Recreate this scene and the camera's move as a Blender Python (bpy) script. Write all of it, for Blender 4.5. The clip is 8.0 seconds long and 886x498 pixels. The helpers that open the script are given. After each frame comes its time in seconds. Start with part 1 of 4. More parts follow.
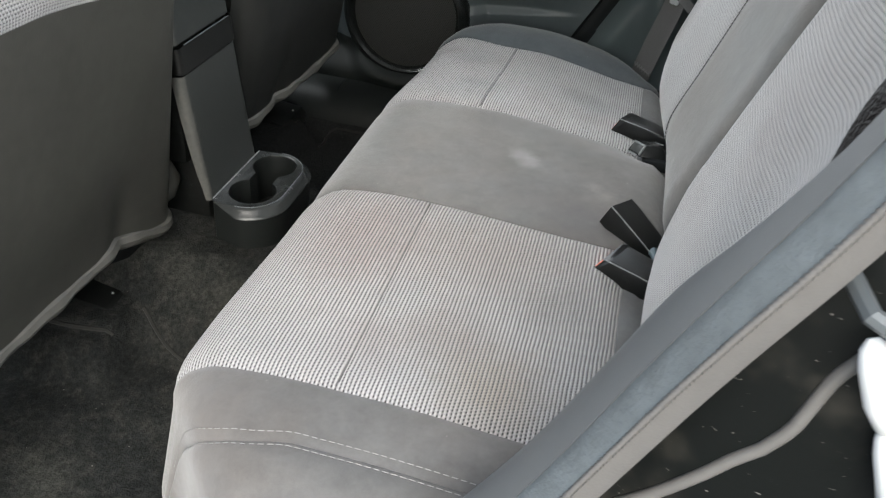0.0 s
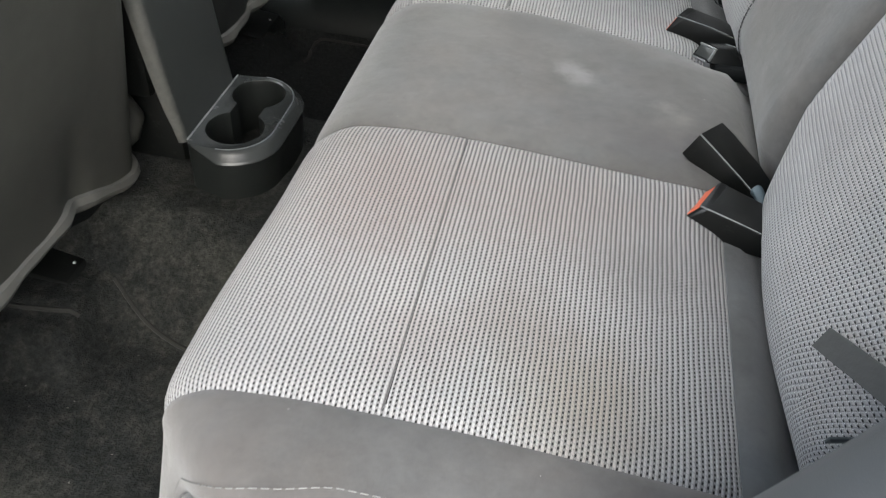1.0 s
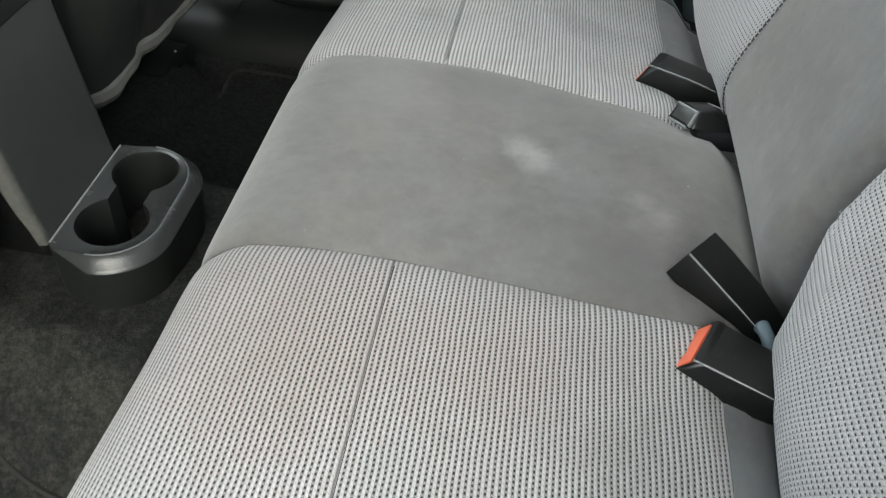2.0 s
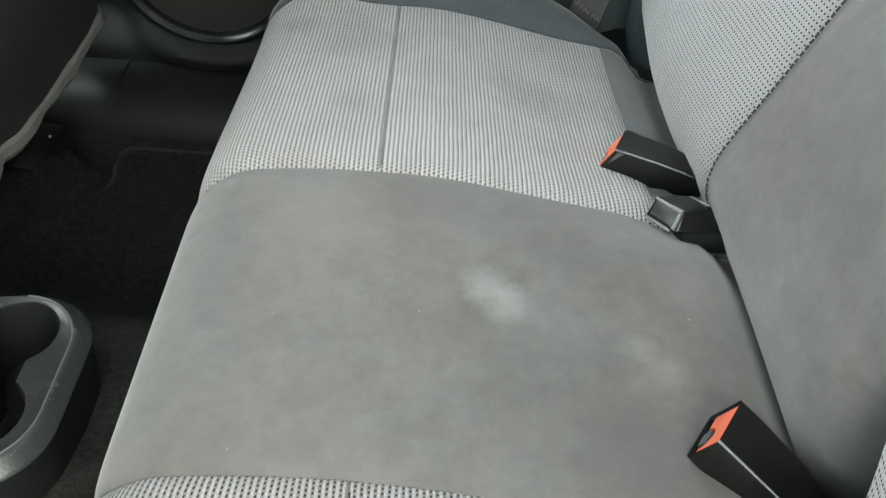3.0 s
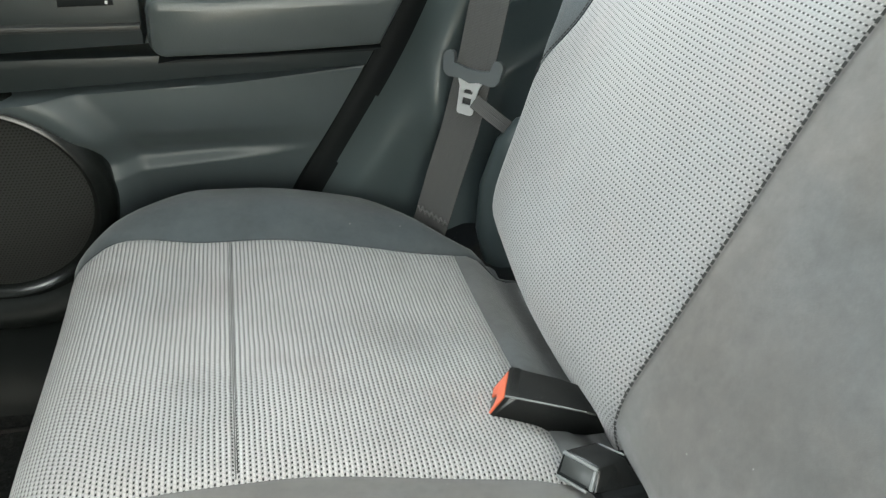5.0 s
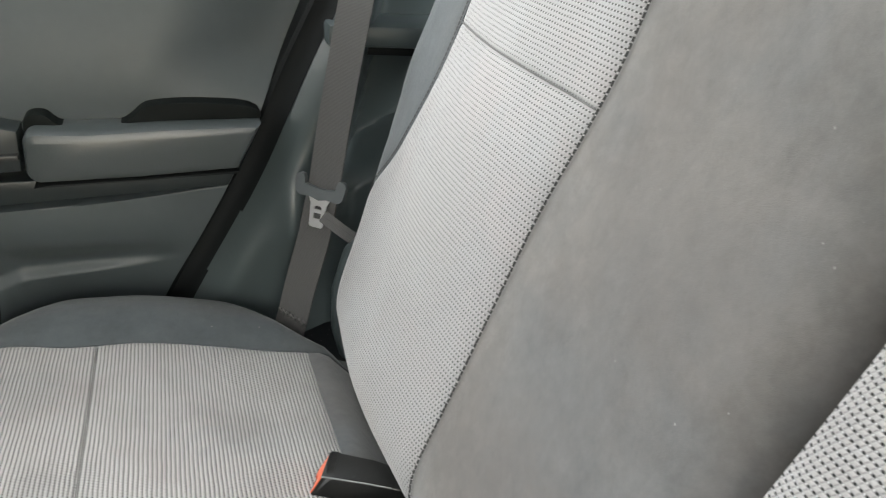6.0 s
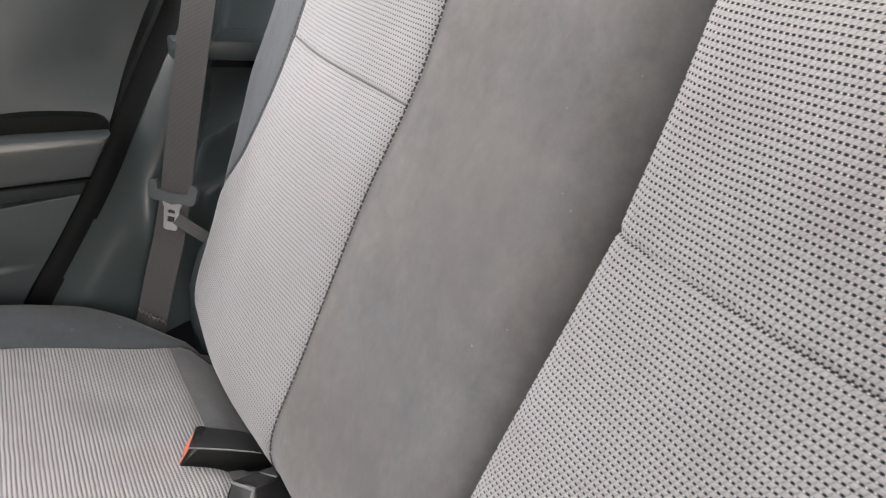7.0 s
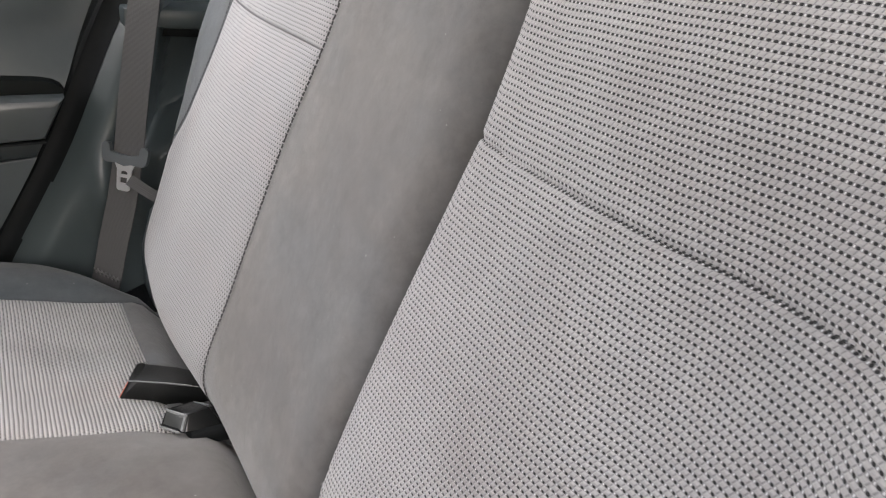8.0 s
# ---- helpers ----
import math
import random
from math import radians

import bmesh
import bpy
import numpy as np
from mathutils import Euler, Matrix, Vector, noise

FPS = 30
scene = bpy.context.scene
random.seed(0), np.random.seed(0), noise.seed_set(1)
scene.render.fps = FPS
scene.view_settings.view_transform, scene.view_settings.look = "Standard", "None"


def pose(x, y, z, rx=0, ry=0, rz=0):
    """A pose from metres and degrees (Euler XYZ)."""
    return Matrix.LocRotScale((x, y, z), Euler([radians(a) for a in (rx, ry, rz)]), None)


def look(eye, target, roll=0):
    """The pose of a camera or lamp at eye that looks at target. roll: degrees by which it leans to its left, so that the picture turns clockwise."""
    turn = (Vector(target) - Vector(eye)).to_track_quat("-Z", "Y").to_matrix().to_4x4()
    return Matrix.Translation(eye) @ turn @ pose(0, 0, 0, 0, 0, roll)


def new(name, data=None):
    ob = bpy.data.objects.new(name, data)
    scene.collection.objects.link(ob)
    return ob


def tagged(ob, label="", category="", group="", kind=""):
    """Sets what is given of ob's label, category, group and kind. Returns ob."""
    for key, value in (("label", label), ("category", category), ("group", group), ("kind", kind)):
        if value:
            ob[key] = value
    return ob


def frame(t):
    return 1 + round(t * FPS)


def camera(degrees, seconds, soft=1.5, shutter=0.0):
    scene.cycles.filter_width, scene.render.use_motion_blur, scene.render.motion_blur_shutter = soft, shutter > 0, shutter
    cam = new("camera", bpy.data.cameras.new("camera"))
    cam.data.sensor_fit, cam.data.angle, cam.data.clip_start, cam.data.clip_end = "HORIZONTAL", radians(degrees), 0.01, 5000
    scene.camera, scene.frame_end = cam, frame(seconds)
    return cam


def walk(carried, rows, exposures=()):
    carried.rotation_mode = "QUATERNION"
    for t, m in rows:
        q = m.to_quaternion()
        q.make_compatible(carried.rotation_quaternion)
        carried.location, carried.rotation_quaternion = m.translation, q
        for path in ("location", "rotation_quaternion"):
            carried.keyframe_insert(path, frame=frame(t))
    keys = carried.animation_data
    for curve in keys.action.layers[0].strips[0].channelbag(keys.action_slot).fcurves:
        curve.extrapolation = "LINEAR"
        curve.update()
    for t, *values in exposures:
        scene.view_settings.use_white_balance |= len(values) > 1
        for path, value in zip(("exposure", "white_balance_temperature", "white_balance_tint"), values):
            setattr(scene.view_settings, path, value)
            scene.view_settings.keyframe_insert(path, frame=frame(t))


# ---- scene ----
cam = camera(58.0, 8.0, 1.1, 0.2)
PATH = [
    (0, (0.198, -1.005, 0.953), (0.039, -0.205, 0.373), 5.8),
    (0.5, (0.122, -0.922, 0.894), (-0.021, -0.159, 0.263), 5.7),
    (1, (0.088, -0.824, 0.866), (-0.018, -0.093, 0.192), 4.8),
    (1.2, (0.087, -0.769, 0.866), (0.001, -0.055, 0.172), 5.0),
    (2.3, (0.070, -0.535, 0.851), (0.030, 0.180, 0.153), 5.7),
    (2.5, (0.064, -0.494, 0.854), (0.039, 0.220, 0.154), 5.6),
    (3, (0.032, -0.400, 0.853), (0.078, 0.312, 0.152), 6.3),
    (3.5, (0.030, -0.331, 0.843), (0.119, 0.409, 0.176), 5.7),
    (4, (0.010, -0.263, 0.842), (0.148, 0.511, 0.224), 6.0),
    (4.2, (0.002, -0.240, 0.846), (0.165, 0.542, 0.245), 6.4),
    (5.3, (0.039, -0.254, 0.896), (0.303, 0.554, 0.369), 5.9),
    (5.5, (0.057, -0.287, 0.923), (0.336, 0.531, 0.419), 6.1),
    (6, (0.100, -0.371, 0.958), (0.418, 0.463, 0.507), 6.8),
    (6.5, (0.092, -0.432, 0.975), (0.518, 0.365, 0.547), 7.3),
    (7, (0.079, -0.490, 0.981), (0.552, 0.286, 0.564), 7.8),
    (7.5, (0.085, -0.561, 0.964), (0.573, 0.208, 0.550), 8.0),
    (8, (0.113, -0.600, 0.950), (0.595, 0.175, 0.541), 7.8),
]
EXPOSURES = [(0, 1.20, 6450, 7), (0.5, 1.31, 6450, 7), (1, 1.18, 6420, 7), (2.5, 1.46, 6400, 0), (4, 1.77, 6450, -1), (5.5, 1.75, 6600, 1), (6.5, 1.52, 6950, 14), (7, 1.48, 6900, 16), (7.5, 1.60, 6880, 16), (8, 1.42, 6850, 15)]
walk(cam, [(t, look(eye, target, roll)) for t, eye, target, roll in PATH], EXPOSURES)

# ---- light ----
world = bpy.data.worlds.new("overcast_sky")
scene.world = world
world.use_nodes = True
wn = world.node_tree.nodes
sky = wn.new("ShaderNodeTexSky")
sky.sky_type, sky.sun_disc = "NISHITA", False
sky.sun_elevation, sky.sun_rotation = radians(37), radians(171)
sky.dust_density, sky.ozone_density = 2.0, 0.8
world.node_tree.links.new(sky.outputs[0], wn["Background"].inputs[0])
wn["Background"].inputs[1].default_value = 0.13
sun_data = bpy.data.lights.new("sun", "SUN")
sun_data.energy, sun_data.angle, sun_data.color = 2.0, radians(60), (1.0, 0.985, 0.96)
sun = new("sun", sun_data)
sun.matrix_world = look((0.9, -6, 5.0), (0.0, 0, 0.4))


def window_light(name, eye, target, wide, high, watts):
    """An area lamp that stands in for sky light through an unseen window."""
    data = bpy.data.lights.new(name, "AREA")
    data.shape, data.size, data.size_y, data.energy, data.color = "RECTANGLE", wide, high, watts, (0.975, 0.985, 1.0)
    ob = new(name, data)
    ob.matrix_world = look(eye, target)


window_light("far_window_light", (-0.1, 0.84, 1.05), (-0.1, 0.0, 0.75), 0.8, 0.36, 3.0)
window_light("windscreen_light", (-1.15, 0.0, 1.12), (0.2, 0.0, 0.6), 1.2, 0.4, 6.5)
window_light("far_front_window_light", (-0.85, 0.80, 1.08), (0.35, 0.1, 0.70), 0.7, 0.40, 12.0)
window_light("rear_window_light", (0.95, 0.0, 1.22), (-0.1, 0.0, 0.8), 1.1, 0.3, 8.0)


# ---- materials ----
class Nodes:
    """Short hand for node trees."""

    def __init__(self, name, color, rough=0.6, metal=0.0, spec=0.5):
        self.material = bpy.data.materials.new(name)
        self.material.use_nodes = True
        self.tree = self.material.node_tree
        self.bsdf = self.tree.nodes["Principled BSDF"]
        self.bsdf.inputs["Base Color"].default_value = (*color, 1)
        self.bsdf.inputs["Roughness"].default_value = rough
        self.bsdf.inputs["Metallic"].default_value = metal
        self.bsdf.inputs["Specular IOR Level"].default_value = spec
        self.coord = self.tree.nodes.new("ShaderNodeTexCoord")

    def put(self, socket, value):
        if isinstance(value, bpy.types.NodeSocket):
            self.tree.links.new(value, socket)
        elif isinstance(value, tuple) and len(value) == 3 and socket.type == "RGBA":
            socket.default_value = (*value, 1)
        else:
            socket.default_value = value

    def math(self, op, a, b=0.0, c=0.0):
        n = self.tree.nodes.new("ShaderNodeMath")
        n.operation = op
        for i, v in enumerate((a, b, c)):
            self.put(n.inputs[i], v)
        return n.outputs[0]

    def noise(self, scale, detail=3.0, rough=0.55, where=None, stretch=None):
        n = self.tree.nodes.new("ShaderNodeTexNoise")
        n.inputs["Scale"].default_value, n.inputs["Detail"].default_value, n.inputs["Roughness"].default_value = scale, detail, rough
        where = where or self.coord.outputs["Object"]
        if stretch:
            mp = self.tree.nodes.new("ShaderNodeMapping")
            mp.inputs["Scale"].default_value = stretch
            self.put(mp.inputs["Vector"], where)
            where = mp.outputs[0]
        self.put(n.inputs["Vector"], where)
        return n.outputs["Fac"]

    def step(self, value, lo, hi, a=0.0, b=1.0):
        n = self.tree.nodes.new("ShaderNodeMapRange")
        n.interpolation_type = "SMOOTHSTEP"
        self.put(n.inputs["Value"], value)
        for key, v in (("From Min", lo), ("From Max", hi), ("To Min", a), ("To Max", b)):
            self.put(n.inputs[key], v)
        return n.outputs["Result"]

    def mix(self, fac, a, b, blend="MIX"):
        n = self.tree.nodes.new("ShaderNodeMix")
        n.data_type, n.blend_type = "RGBA", blend
        self.put(n.inputs[0], fac)
        self.put(n.inputs[6], a)
        self.put(n.inputs[7], b)
        return n.outputs[2]

    def bump(self, height, strength, distance, base=None):
        n = self.tree.nodes.new("ShaderNodeBump")
        n.inputs["Strength"].default_value, n.inputs["Distance"].default_value = strength, distance
        self.put(n.inputs["Height"], height)
        if base:
            self.put(n.inputs["Normal"], base)
        return n.outputs[0]

    def near(self, x, y, z, radius, wobble=0.5):
        """1 within radius of a place, with an uneven outline."""
        d = self.tree.nodes.new("ShaderNodeVectorMath")
        d.operation = "DISTANCE"
        self.put(d.inputs[0], self.coord.outputs["Object"])
        d.inputs[1].default_value = (x, y, z)
        uneven = self.math("MULTIPLY_ADD", self.noise(70, 4, 0.65), wobble * radius * 2, -wobble * radius)
        return self.step(self.math("ADD", d.outputs["Value"], uneven), radius * 0.05, radius * 1.2, 1.0, 0.0)

    def split(self, vector):
        n = self.tree.nodes.new("ShaderNodeSeparateXYZ")
        self.put(n.inputs[0], vector)
        return n.outputs

    def done(self, color=None, rough=None, normal=None):
        for key, v in (("Base Color", color), ("Roughness", rough), ("Normal", normal)):
            if v is not None:
                self.put(self.bsdf.inputs[key], v)
        return self.material


def plain(name, color, rough=0.6, metal=0.0, grain=0.0, vary=0.2, scale=900.0, size=0.0004, spec=0.5, gloss=0.12):
    """A moulded surface: uneven tone, uneven gloss, fine grain."""
    n = Nodes(name, color, rough, metal, spec)
    big, mid = n.noise(7, 4), n.noise(60, 3)
    tone = n.math("MULTIPLY_ADD", big, vary, 1 - vary / 2)
    tone = n.math("MULTIPLY", tone, n.math("MULTIPLY_ADD", mid, vary * 0.7, 1 - vary * 0.35))
    c = n.mix(1.0, color, n.mix(1.0, (1, 1, 1), tone, "MULTIPLY"), "MULTIPLY")
    r = n.math("MULTIPLY_ADD", n.noise(25, 4), gloss, rough - gloss / 2)
    normal = n.bump(n.noise(scale, 2), grain, size) if grain else None
    return n.done(c, r, normal)


ROW, PIT = 0.0042, 0.0040


def woven(name, stains=(), dark=1.0, floats=0.20, pit_size=0.18, sheen=0.3, relief=1.0, rope=0.45, length=0.95, trough=0.80, groove=0.30, pale=(0.55, 0.541, 0.543)):
    """Light ribs with channels of dark pits and pale floats; UVs are metres on the cloth."""
    n = Nodes(name, (0.4, 0.4, 0.4), 0.85)
    uvw = n.split(n.coord.outputs["UV"])
    warp = n.math("MULTIPLY_ADD", n.noise(30, 2), 0.0016, -0.0008)
    row = n.math("DIVIDE", n.math("ADD", uvw[0], warp), ROW)
    index = n.math("FLOOR", row)
    across = n.math("ABSOLUTE", n.math("SUBTRACT", n.math("FRACT", row), 0.5))
    twist = n.math("ADD", n.math("DIVIDE", uvw[1], PIT), n.math("MULTIPLY", row, 0.5))
    strand = n.math("MULTIPLY", n.math("ABSOLUTE", n.math("SUBTRACT", n.math("FRACT", twist), 0.5)), 2.0)
    joint = n.math("MULTIPLY", n.step(strand, 0.0, 0.45, 1.0, 0.0), n.step(across, 0.2, 0.34))
    channel = n.step(across, groove - 0.11, groove, 1.0, 0.0)
    shift = n.math("MULTIPLY", n.math("MODULO", index, 2.0), 0.5)
    jitter = n.math("MULTIPLY_ADD", n.noise(400, 1, 0.5, n.coord.outputs["UV"]), 0.16, -0.08)
    along = n.math("ADD", n.math("DIVIDE", n.math("ADD", uvw[1], warp), PIT), n.math("ADD", shift, jitter))
    phase = n.math("SUBTRACT", n.math("FRACT", along), 0.5)
    near_pit = n.math("SQRT", n.math("ADD", n.math("POWER", n.math("MULTIPLY", phase, length), 2.0), n.math("POWER", n.math("MULTIPLY", across, 1.4), 2.0)))
    # Shade towards the roof is put into the cloth: bigger pits, darker ribs.
    upper_shade = n.step(n.math("ADD", n.split(n.coord.outputs["Object"])[2], n.math("MULTIPLY_ADD", n.noise(6, 3), 0.1, -0.05)), 0.74, 0.90)
    shaded_pit = n.math("SUBTRACT", near_pit, n.math("MULTIPLY", upper_shade, 0.035))
    pit = n.step(shaded_pit, pit_size, pit_size + 0.14, 1.0, 0.0)
    dot = n.math("MULTIPLY", n.step(n.math("ABSOLUTE", phase), 0.36, 0.45), n.step(across, 0.08, 0.19, 1.0, 0.0))
    soil = n.step(n.noise(5.5, 5, 0.6), 0.42, 0.72)
    rib = n.mix(n.math("MULTIPLY", soil, 0.5), pale, tuple(k * 0.74 for k in pale))
    rib = n.mix(n.math("MULTIPLY", n.step(n.noise(16, 4), 0.5, 0.8), 0.3), rib, (0.43, 0.37, 0.345))
    rib = n.mix(n.math("MULTIPLY", n.step(n.noise(11, 3), 0.48, 0.7), 0.45), rib, (0.47, 0.425, 0.42))
    rib = n.mix(n.math("MULTIPLY", n.step(n.noise(7.3, 3), 0.5, 0.72), 0.4), rib, (0.43, 0.455, 0.47))
    for x, y, z, radius, tint, much in stains:
        rib = n.mix(n.math("MULTIPLY", n.near(x, y, z, radius), much), rib, tint)
    rib = n.mix(n.math("MULTIPLY", upper_shade, 0.25), rib, tuple(k * 0.55 for k in pale))
    yarn = n.noise(900, 2, 0.6, n.coord.outputs["UV"], (1.0, 0.3, 1.0))
    rib = n.mix(n.math("MULTIPLY_ADD", yarn, 0.7, -0.15), rib, (0.24, 0.235, 0.23))
    rib = n.mix(n.math("MULTIPLY", joint, rope), rib, (0.22, 0.215, 0.212))
    c = n.mix(n.math("MULTIPLY", channel, trough), rib, (0.125, 0.122, 0.120))
    c = n.mix(n.math("MULTIPLY", dot, floats), c, (0.84, 0.84, 0.84))
    c = n.mix(n.math("MULTIPLY", pit, dark), c, (0.014, 0.0135, 0.0135))
    crown = n.math("SQRT", n.step(across, 0.15, 0.5))
    height = n.math("ADD", n.math("MULTIPLY", crown, 0.75), n.math("MULTIPLY", dot, 0.45))
    height = n.math("SUBTRACT", height, n.math("MULTIPLY", pit, 0.5))
    height = n.math("ADD", height, n.math("MULTIPLY", yarn, 0.30))
    height = n.math("SUBTRACT", height, n.math("MULTIPLY", joint, rope * 0.75))
    n.bsdf.inputs["Sheen Weight"].default_value = sheen
    n.bsdf.inputs["Sheen Roughness"].default_value = 0.4
    return n.done(c, None, n.bump(height, relief, 0.0011))


def suede(name, stains=(), color=(0.134, 0.131, 0.128)):
    n = Nodes(name, color, 0.95, 0.0, 0.2)
    tone = n.math("MULTIPLY_ADD", n.step(n.noise(9, 6, 0.65), 0.3, 0.7), 0.32, 0.84)
    tone = n.math("MULTIPLY", tone, n.math("MULTIPLY_ADD", n.noise(55, 6, 0.75), 0.60, 0.70))
    hue = n.mix(n.step(n.noise(4.2, 4, 0.6), 0.36, 0.64), (1.035, 1.0, 0.96), (0.96, 1.0, 1.02))
    c = n.mix(1.0, n.mix(1.0, color, hue, "MULTIPLY"), tone, "MULTIPLY")
    for x, y, z, radius, tint, much in stains:
        c = n.mix(n.math("MULTIPLY", n.near(x, y, z, radius), much), c, tint)
    lint = n.step(n.noise(170, 1), 0.80, 0.83)
    c = n.mix(n.math("MULTIPLY", lint, 0.5), c, (0.45, 0.44, 0.42))
    n.bsdf.inputs["Sheen Weight"].default_value = 0.35
    n.bsdf.inputs["Sheen Roughness"].default_value = 0.5
    return n.done(c, None, n.bump(n.noise(1500, 2), 0.35, 0.0005, n.bump(n.noise(60, 3), 0.25, 0.002)))


def carpet():
    n = Nodes("carpet", (0.02, 0.02, 0.02), 1.0, 0.0, 0.15)
    dust = n.step(n.noise(6, 5, 0.65), 0.40, 0.75)
    # Near side is dusty; the far side's dimness is put into the colour.
    worn = n.step(n.math("ADD", n.split(n.coord.outputs["Object"])[1], n.math("MULTIPLY_ADD", n.noise(5, 3), 0.2, -0.1)), 0.16, -0.22)
    c = n.mix(n.math("MULTIPLY", n.math("MULTIPLY", dust, worn), 0.65), (0.016, 0.0170, 0.0165), (0.064, 0.064, 0.055))
    patch = n.noise(45, 5, 0.7)
    c = n.mix(n.math("MULTIPLY", n.math("MULTIPLY", n.step(patch, 0.45, 0.7), worn), 0.35), c, (0.062, 0.060, 0.051))
    tuft = n.noise(420, 3, 0.7)
    c = n.mix(1.0, c, n.math("MULTIPLY_ADD", tuft, 1.5, 0.25), "MULTIPLY")
    pile = n.noise(130, 4, 0.7)
    c = n.mix(1.0, c, n.math("MULTIPLY_ADD", n.step(pile, 0.32, 0.70), 0.7, 0.65), "MULTIPLY")
    grit = n.step(n.noise(190, 1), 0.79, 0.82)
    c = n.mix(n.math("MULTIPLY", grit, 0.5), c, (0.25, 0.24, 0.22))
    return n.done(c, None, n.bump(tuft, 0.9, 0.003, n.bump(pile, 0.7, 0.005)))


def webbing():
    n = Nodes("belt_webbing", (0.1, 0.095, 0.093), 0.75)
    uvw = n.split(n.coord.outputs["UV"])
    rib = n.math("ABSOLUTE", n.math("SUBTRACT", n.math("FRACT", n.math("DIVIDE", uvw[1], 0.0017)), 0.5))
    lane = n.math("ABSOLUTE", n.math("SUBTRACT", n.math("FRACT", n.math("DIVIDE", uvw[0], 0.0094)), 0.5))
    c = n.mix(n.step(rib, 0.1, 0.45), (0.068, 0.068, 0.069), (0.106, 0.105, 0.106))
    c = n.mix(n.math("MULTIPLY", n.noise(22, 4), 0.4), c, (0.080, 0.077, 0.075))
    height = n.math("ADD", rib, n.step(lane, 0.40, 0.5, 0.6, 0.0))
    return n.done(c, None, n.bump(height, 0.5, 0.0006))


def grille():
    n = Nodes("speaker_mesh", (0.03, 0.03, 0.03), 0.75, 0.0, 0.25)
    xyz = n.split(n.coord.outputs["Object"])
    a = n.math("DIVIDE", xyz[0], 0.0042)
    b = n.math("DIVIDE", xyz[2], 0.0036)
    a = n.math("ADD", a, n.math("MULTIPLY", n.math("MODULO", n.math("FLOOR", b), 2.0), 0.5))
    da = n.math("SUBTRACT", n.math("FRACT", a), 0.5)
    db = n.math("SUBTRACT", n.math("FRACT", b), 0.5)
    d = n.math("SQRT", n.math("ADD", n.math("MULTIPLY", da, da), n.math("MULTIPLY", db, db)))
    hole = n.step(d, 0.25, 0.33, 1.0, 0.0)
    c = n.mix(hole, (0.024, 0.025, 0.024), (0.008, 0.008, 0.008))
    return n.done(c, None, n.bump(hole, 0.6, -0.0008))


def dirty_paint():
    """Dark body paint with dried mud films and pale specks."""
    n = Nodes("dark_paint", (0.012, 0.014, 0.013), 0.3, 0.0, 0.25)
    film = n.step(n.noise(11, 4, 0.6), 0.46, 0.66)
    c = n.mix(n.math("MULTIPLY", film, 0.8), (0.005, 0.006, 0.0055), (0.034, 0.031, 0.025))
    speck = n.step(n.noise(240, 2, 0.6, None, (0.5, 1.0, 1.8)), 0.71, 0.76)
    c = n.mix(n.math("MULTIPLY", speck, 0.6), c, (0.30, 0.29, 0.26))
    return n.done(c, n.math("MULTIPLY_ADD", film, 0.45, 0.35), n.bump(n.noise(60, 3), 0.15, 0.002))


BROWN, ROSE, PALE = (0.27, 0.225, 0.19), (0.40, 0.335, 0.32), (0.44, 0.435, 0.42)
# Copies of one cloth; each tone is set to offset its panel's light.
FABRIC = woven("woven_fabric_near", ((0.15, -0.45, 0.395, 0.075, (0.40, 0.345, 0.265), 0.65), (0.09, -0.40, 0.40, 0.06, BROWN, 0.4), (0.19, -0.30, 0.39, 0.06, (0.25, 0.24, 0.23), 0.45), (-0.05, -0.25, 0.395, 0.13, (0.44, 0.36, 0.34), 0.75), (0.10, -0.24, 0.40, 0.10, (0.44, 0.37, 0.35), 0.65), (0.02, -0.42, 0.40, 0.05, ROSE, 0.5), (-0.06, -0.30, 0.40, 0.06, ROSE, 0.4), (-0.10, -0.18, 0.38, 0.03, BROWN, 0.4)), trough=0.70)
FABRIC_FAR = woven("woven_fabric_far", ((-0.03, 0.26, 0.38, 0.035, (0.26, 0.25, 0.25), 0.5), (0.16, 0.33, 0.37, 0.05, (0.29, 0.28, 0.28), 0.45), (0.05, 0.36, 0.38, 0.05, PALE, 0.4), (-0.11, 0.45, 0.37, 0.03, BROWN, 0.3)), trough=0.42, pale=(0.60, 0.59, 0.592))
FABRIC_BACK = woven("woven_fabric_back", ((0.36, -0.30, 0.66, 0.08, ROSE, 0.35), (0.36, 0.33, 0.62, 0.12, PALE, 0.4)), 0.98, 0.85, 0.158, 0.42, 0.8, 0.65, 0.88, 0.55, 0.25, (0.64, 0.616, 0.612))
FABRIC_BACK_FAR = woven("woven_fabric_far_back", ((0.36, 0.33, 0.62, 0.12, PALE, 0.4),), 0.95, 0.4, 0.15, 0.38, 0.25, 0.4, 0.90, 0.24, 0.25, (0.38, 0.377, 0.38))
# One suede in several tones: far shade and near light are in the colour.
SUEDE_SHADED = suede("suede_shaded", (), (0.066, 0.075, 0.081))
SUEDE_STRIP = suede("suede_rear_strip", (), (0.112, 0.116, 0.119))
SUEDE_NEAR_LIT = suede("suede_near_lit", ((-0.10, -0.58, 0.37, 0.09, (0.16, 0.148, 0.14), 0.5),), (0.128, 0.121, 0.117))
SUEDE_BACK = suede("suede_back", ((0.40, 0.0, 0.75, 0.12, (0.16, 0.153, 0.147), 0.4), (0.34, 0.05, 0.55, 0.10, (0.105, 0.102, 0.10), 0.4)), (0.155, 0.150, 0.146))
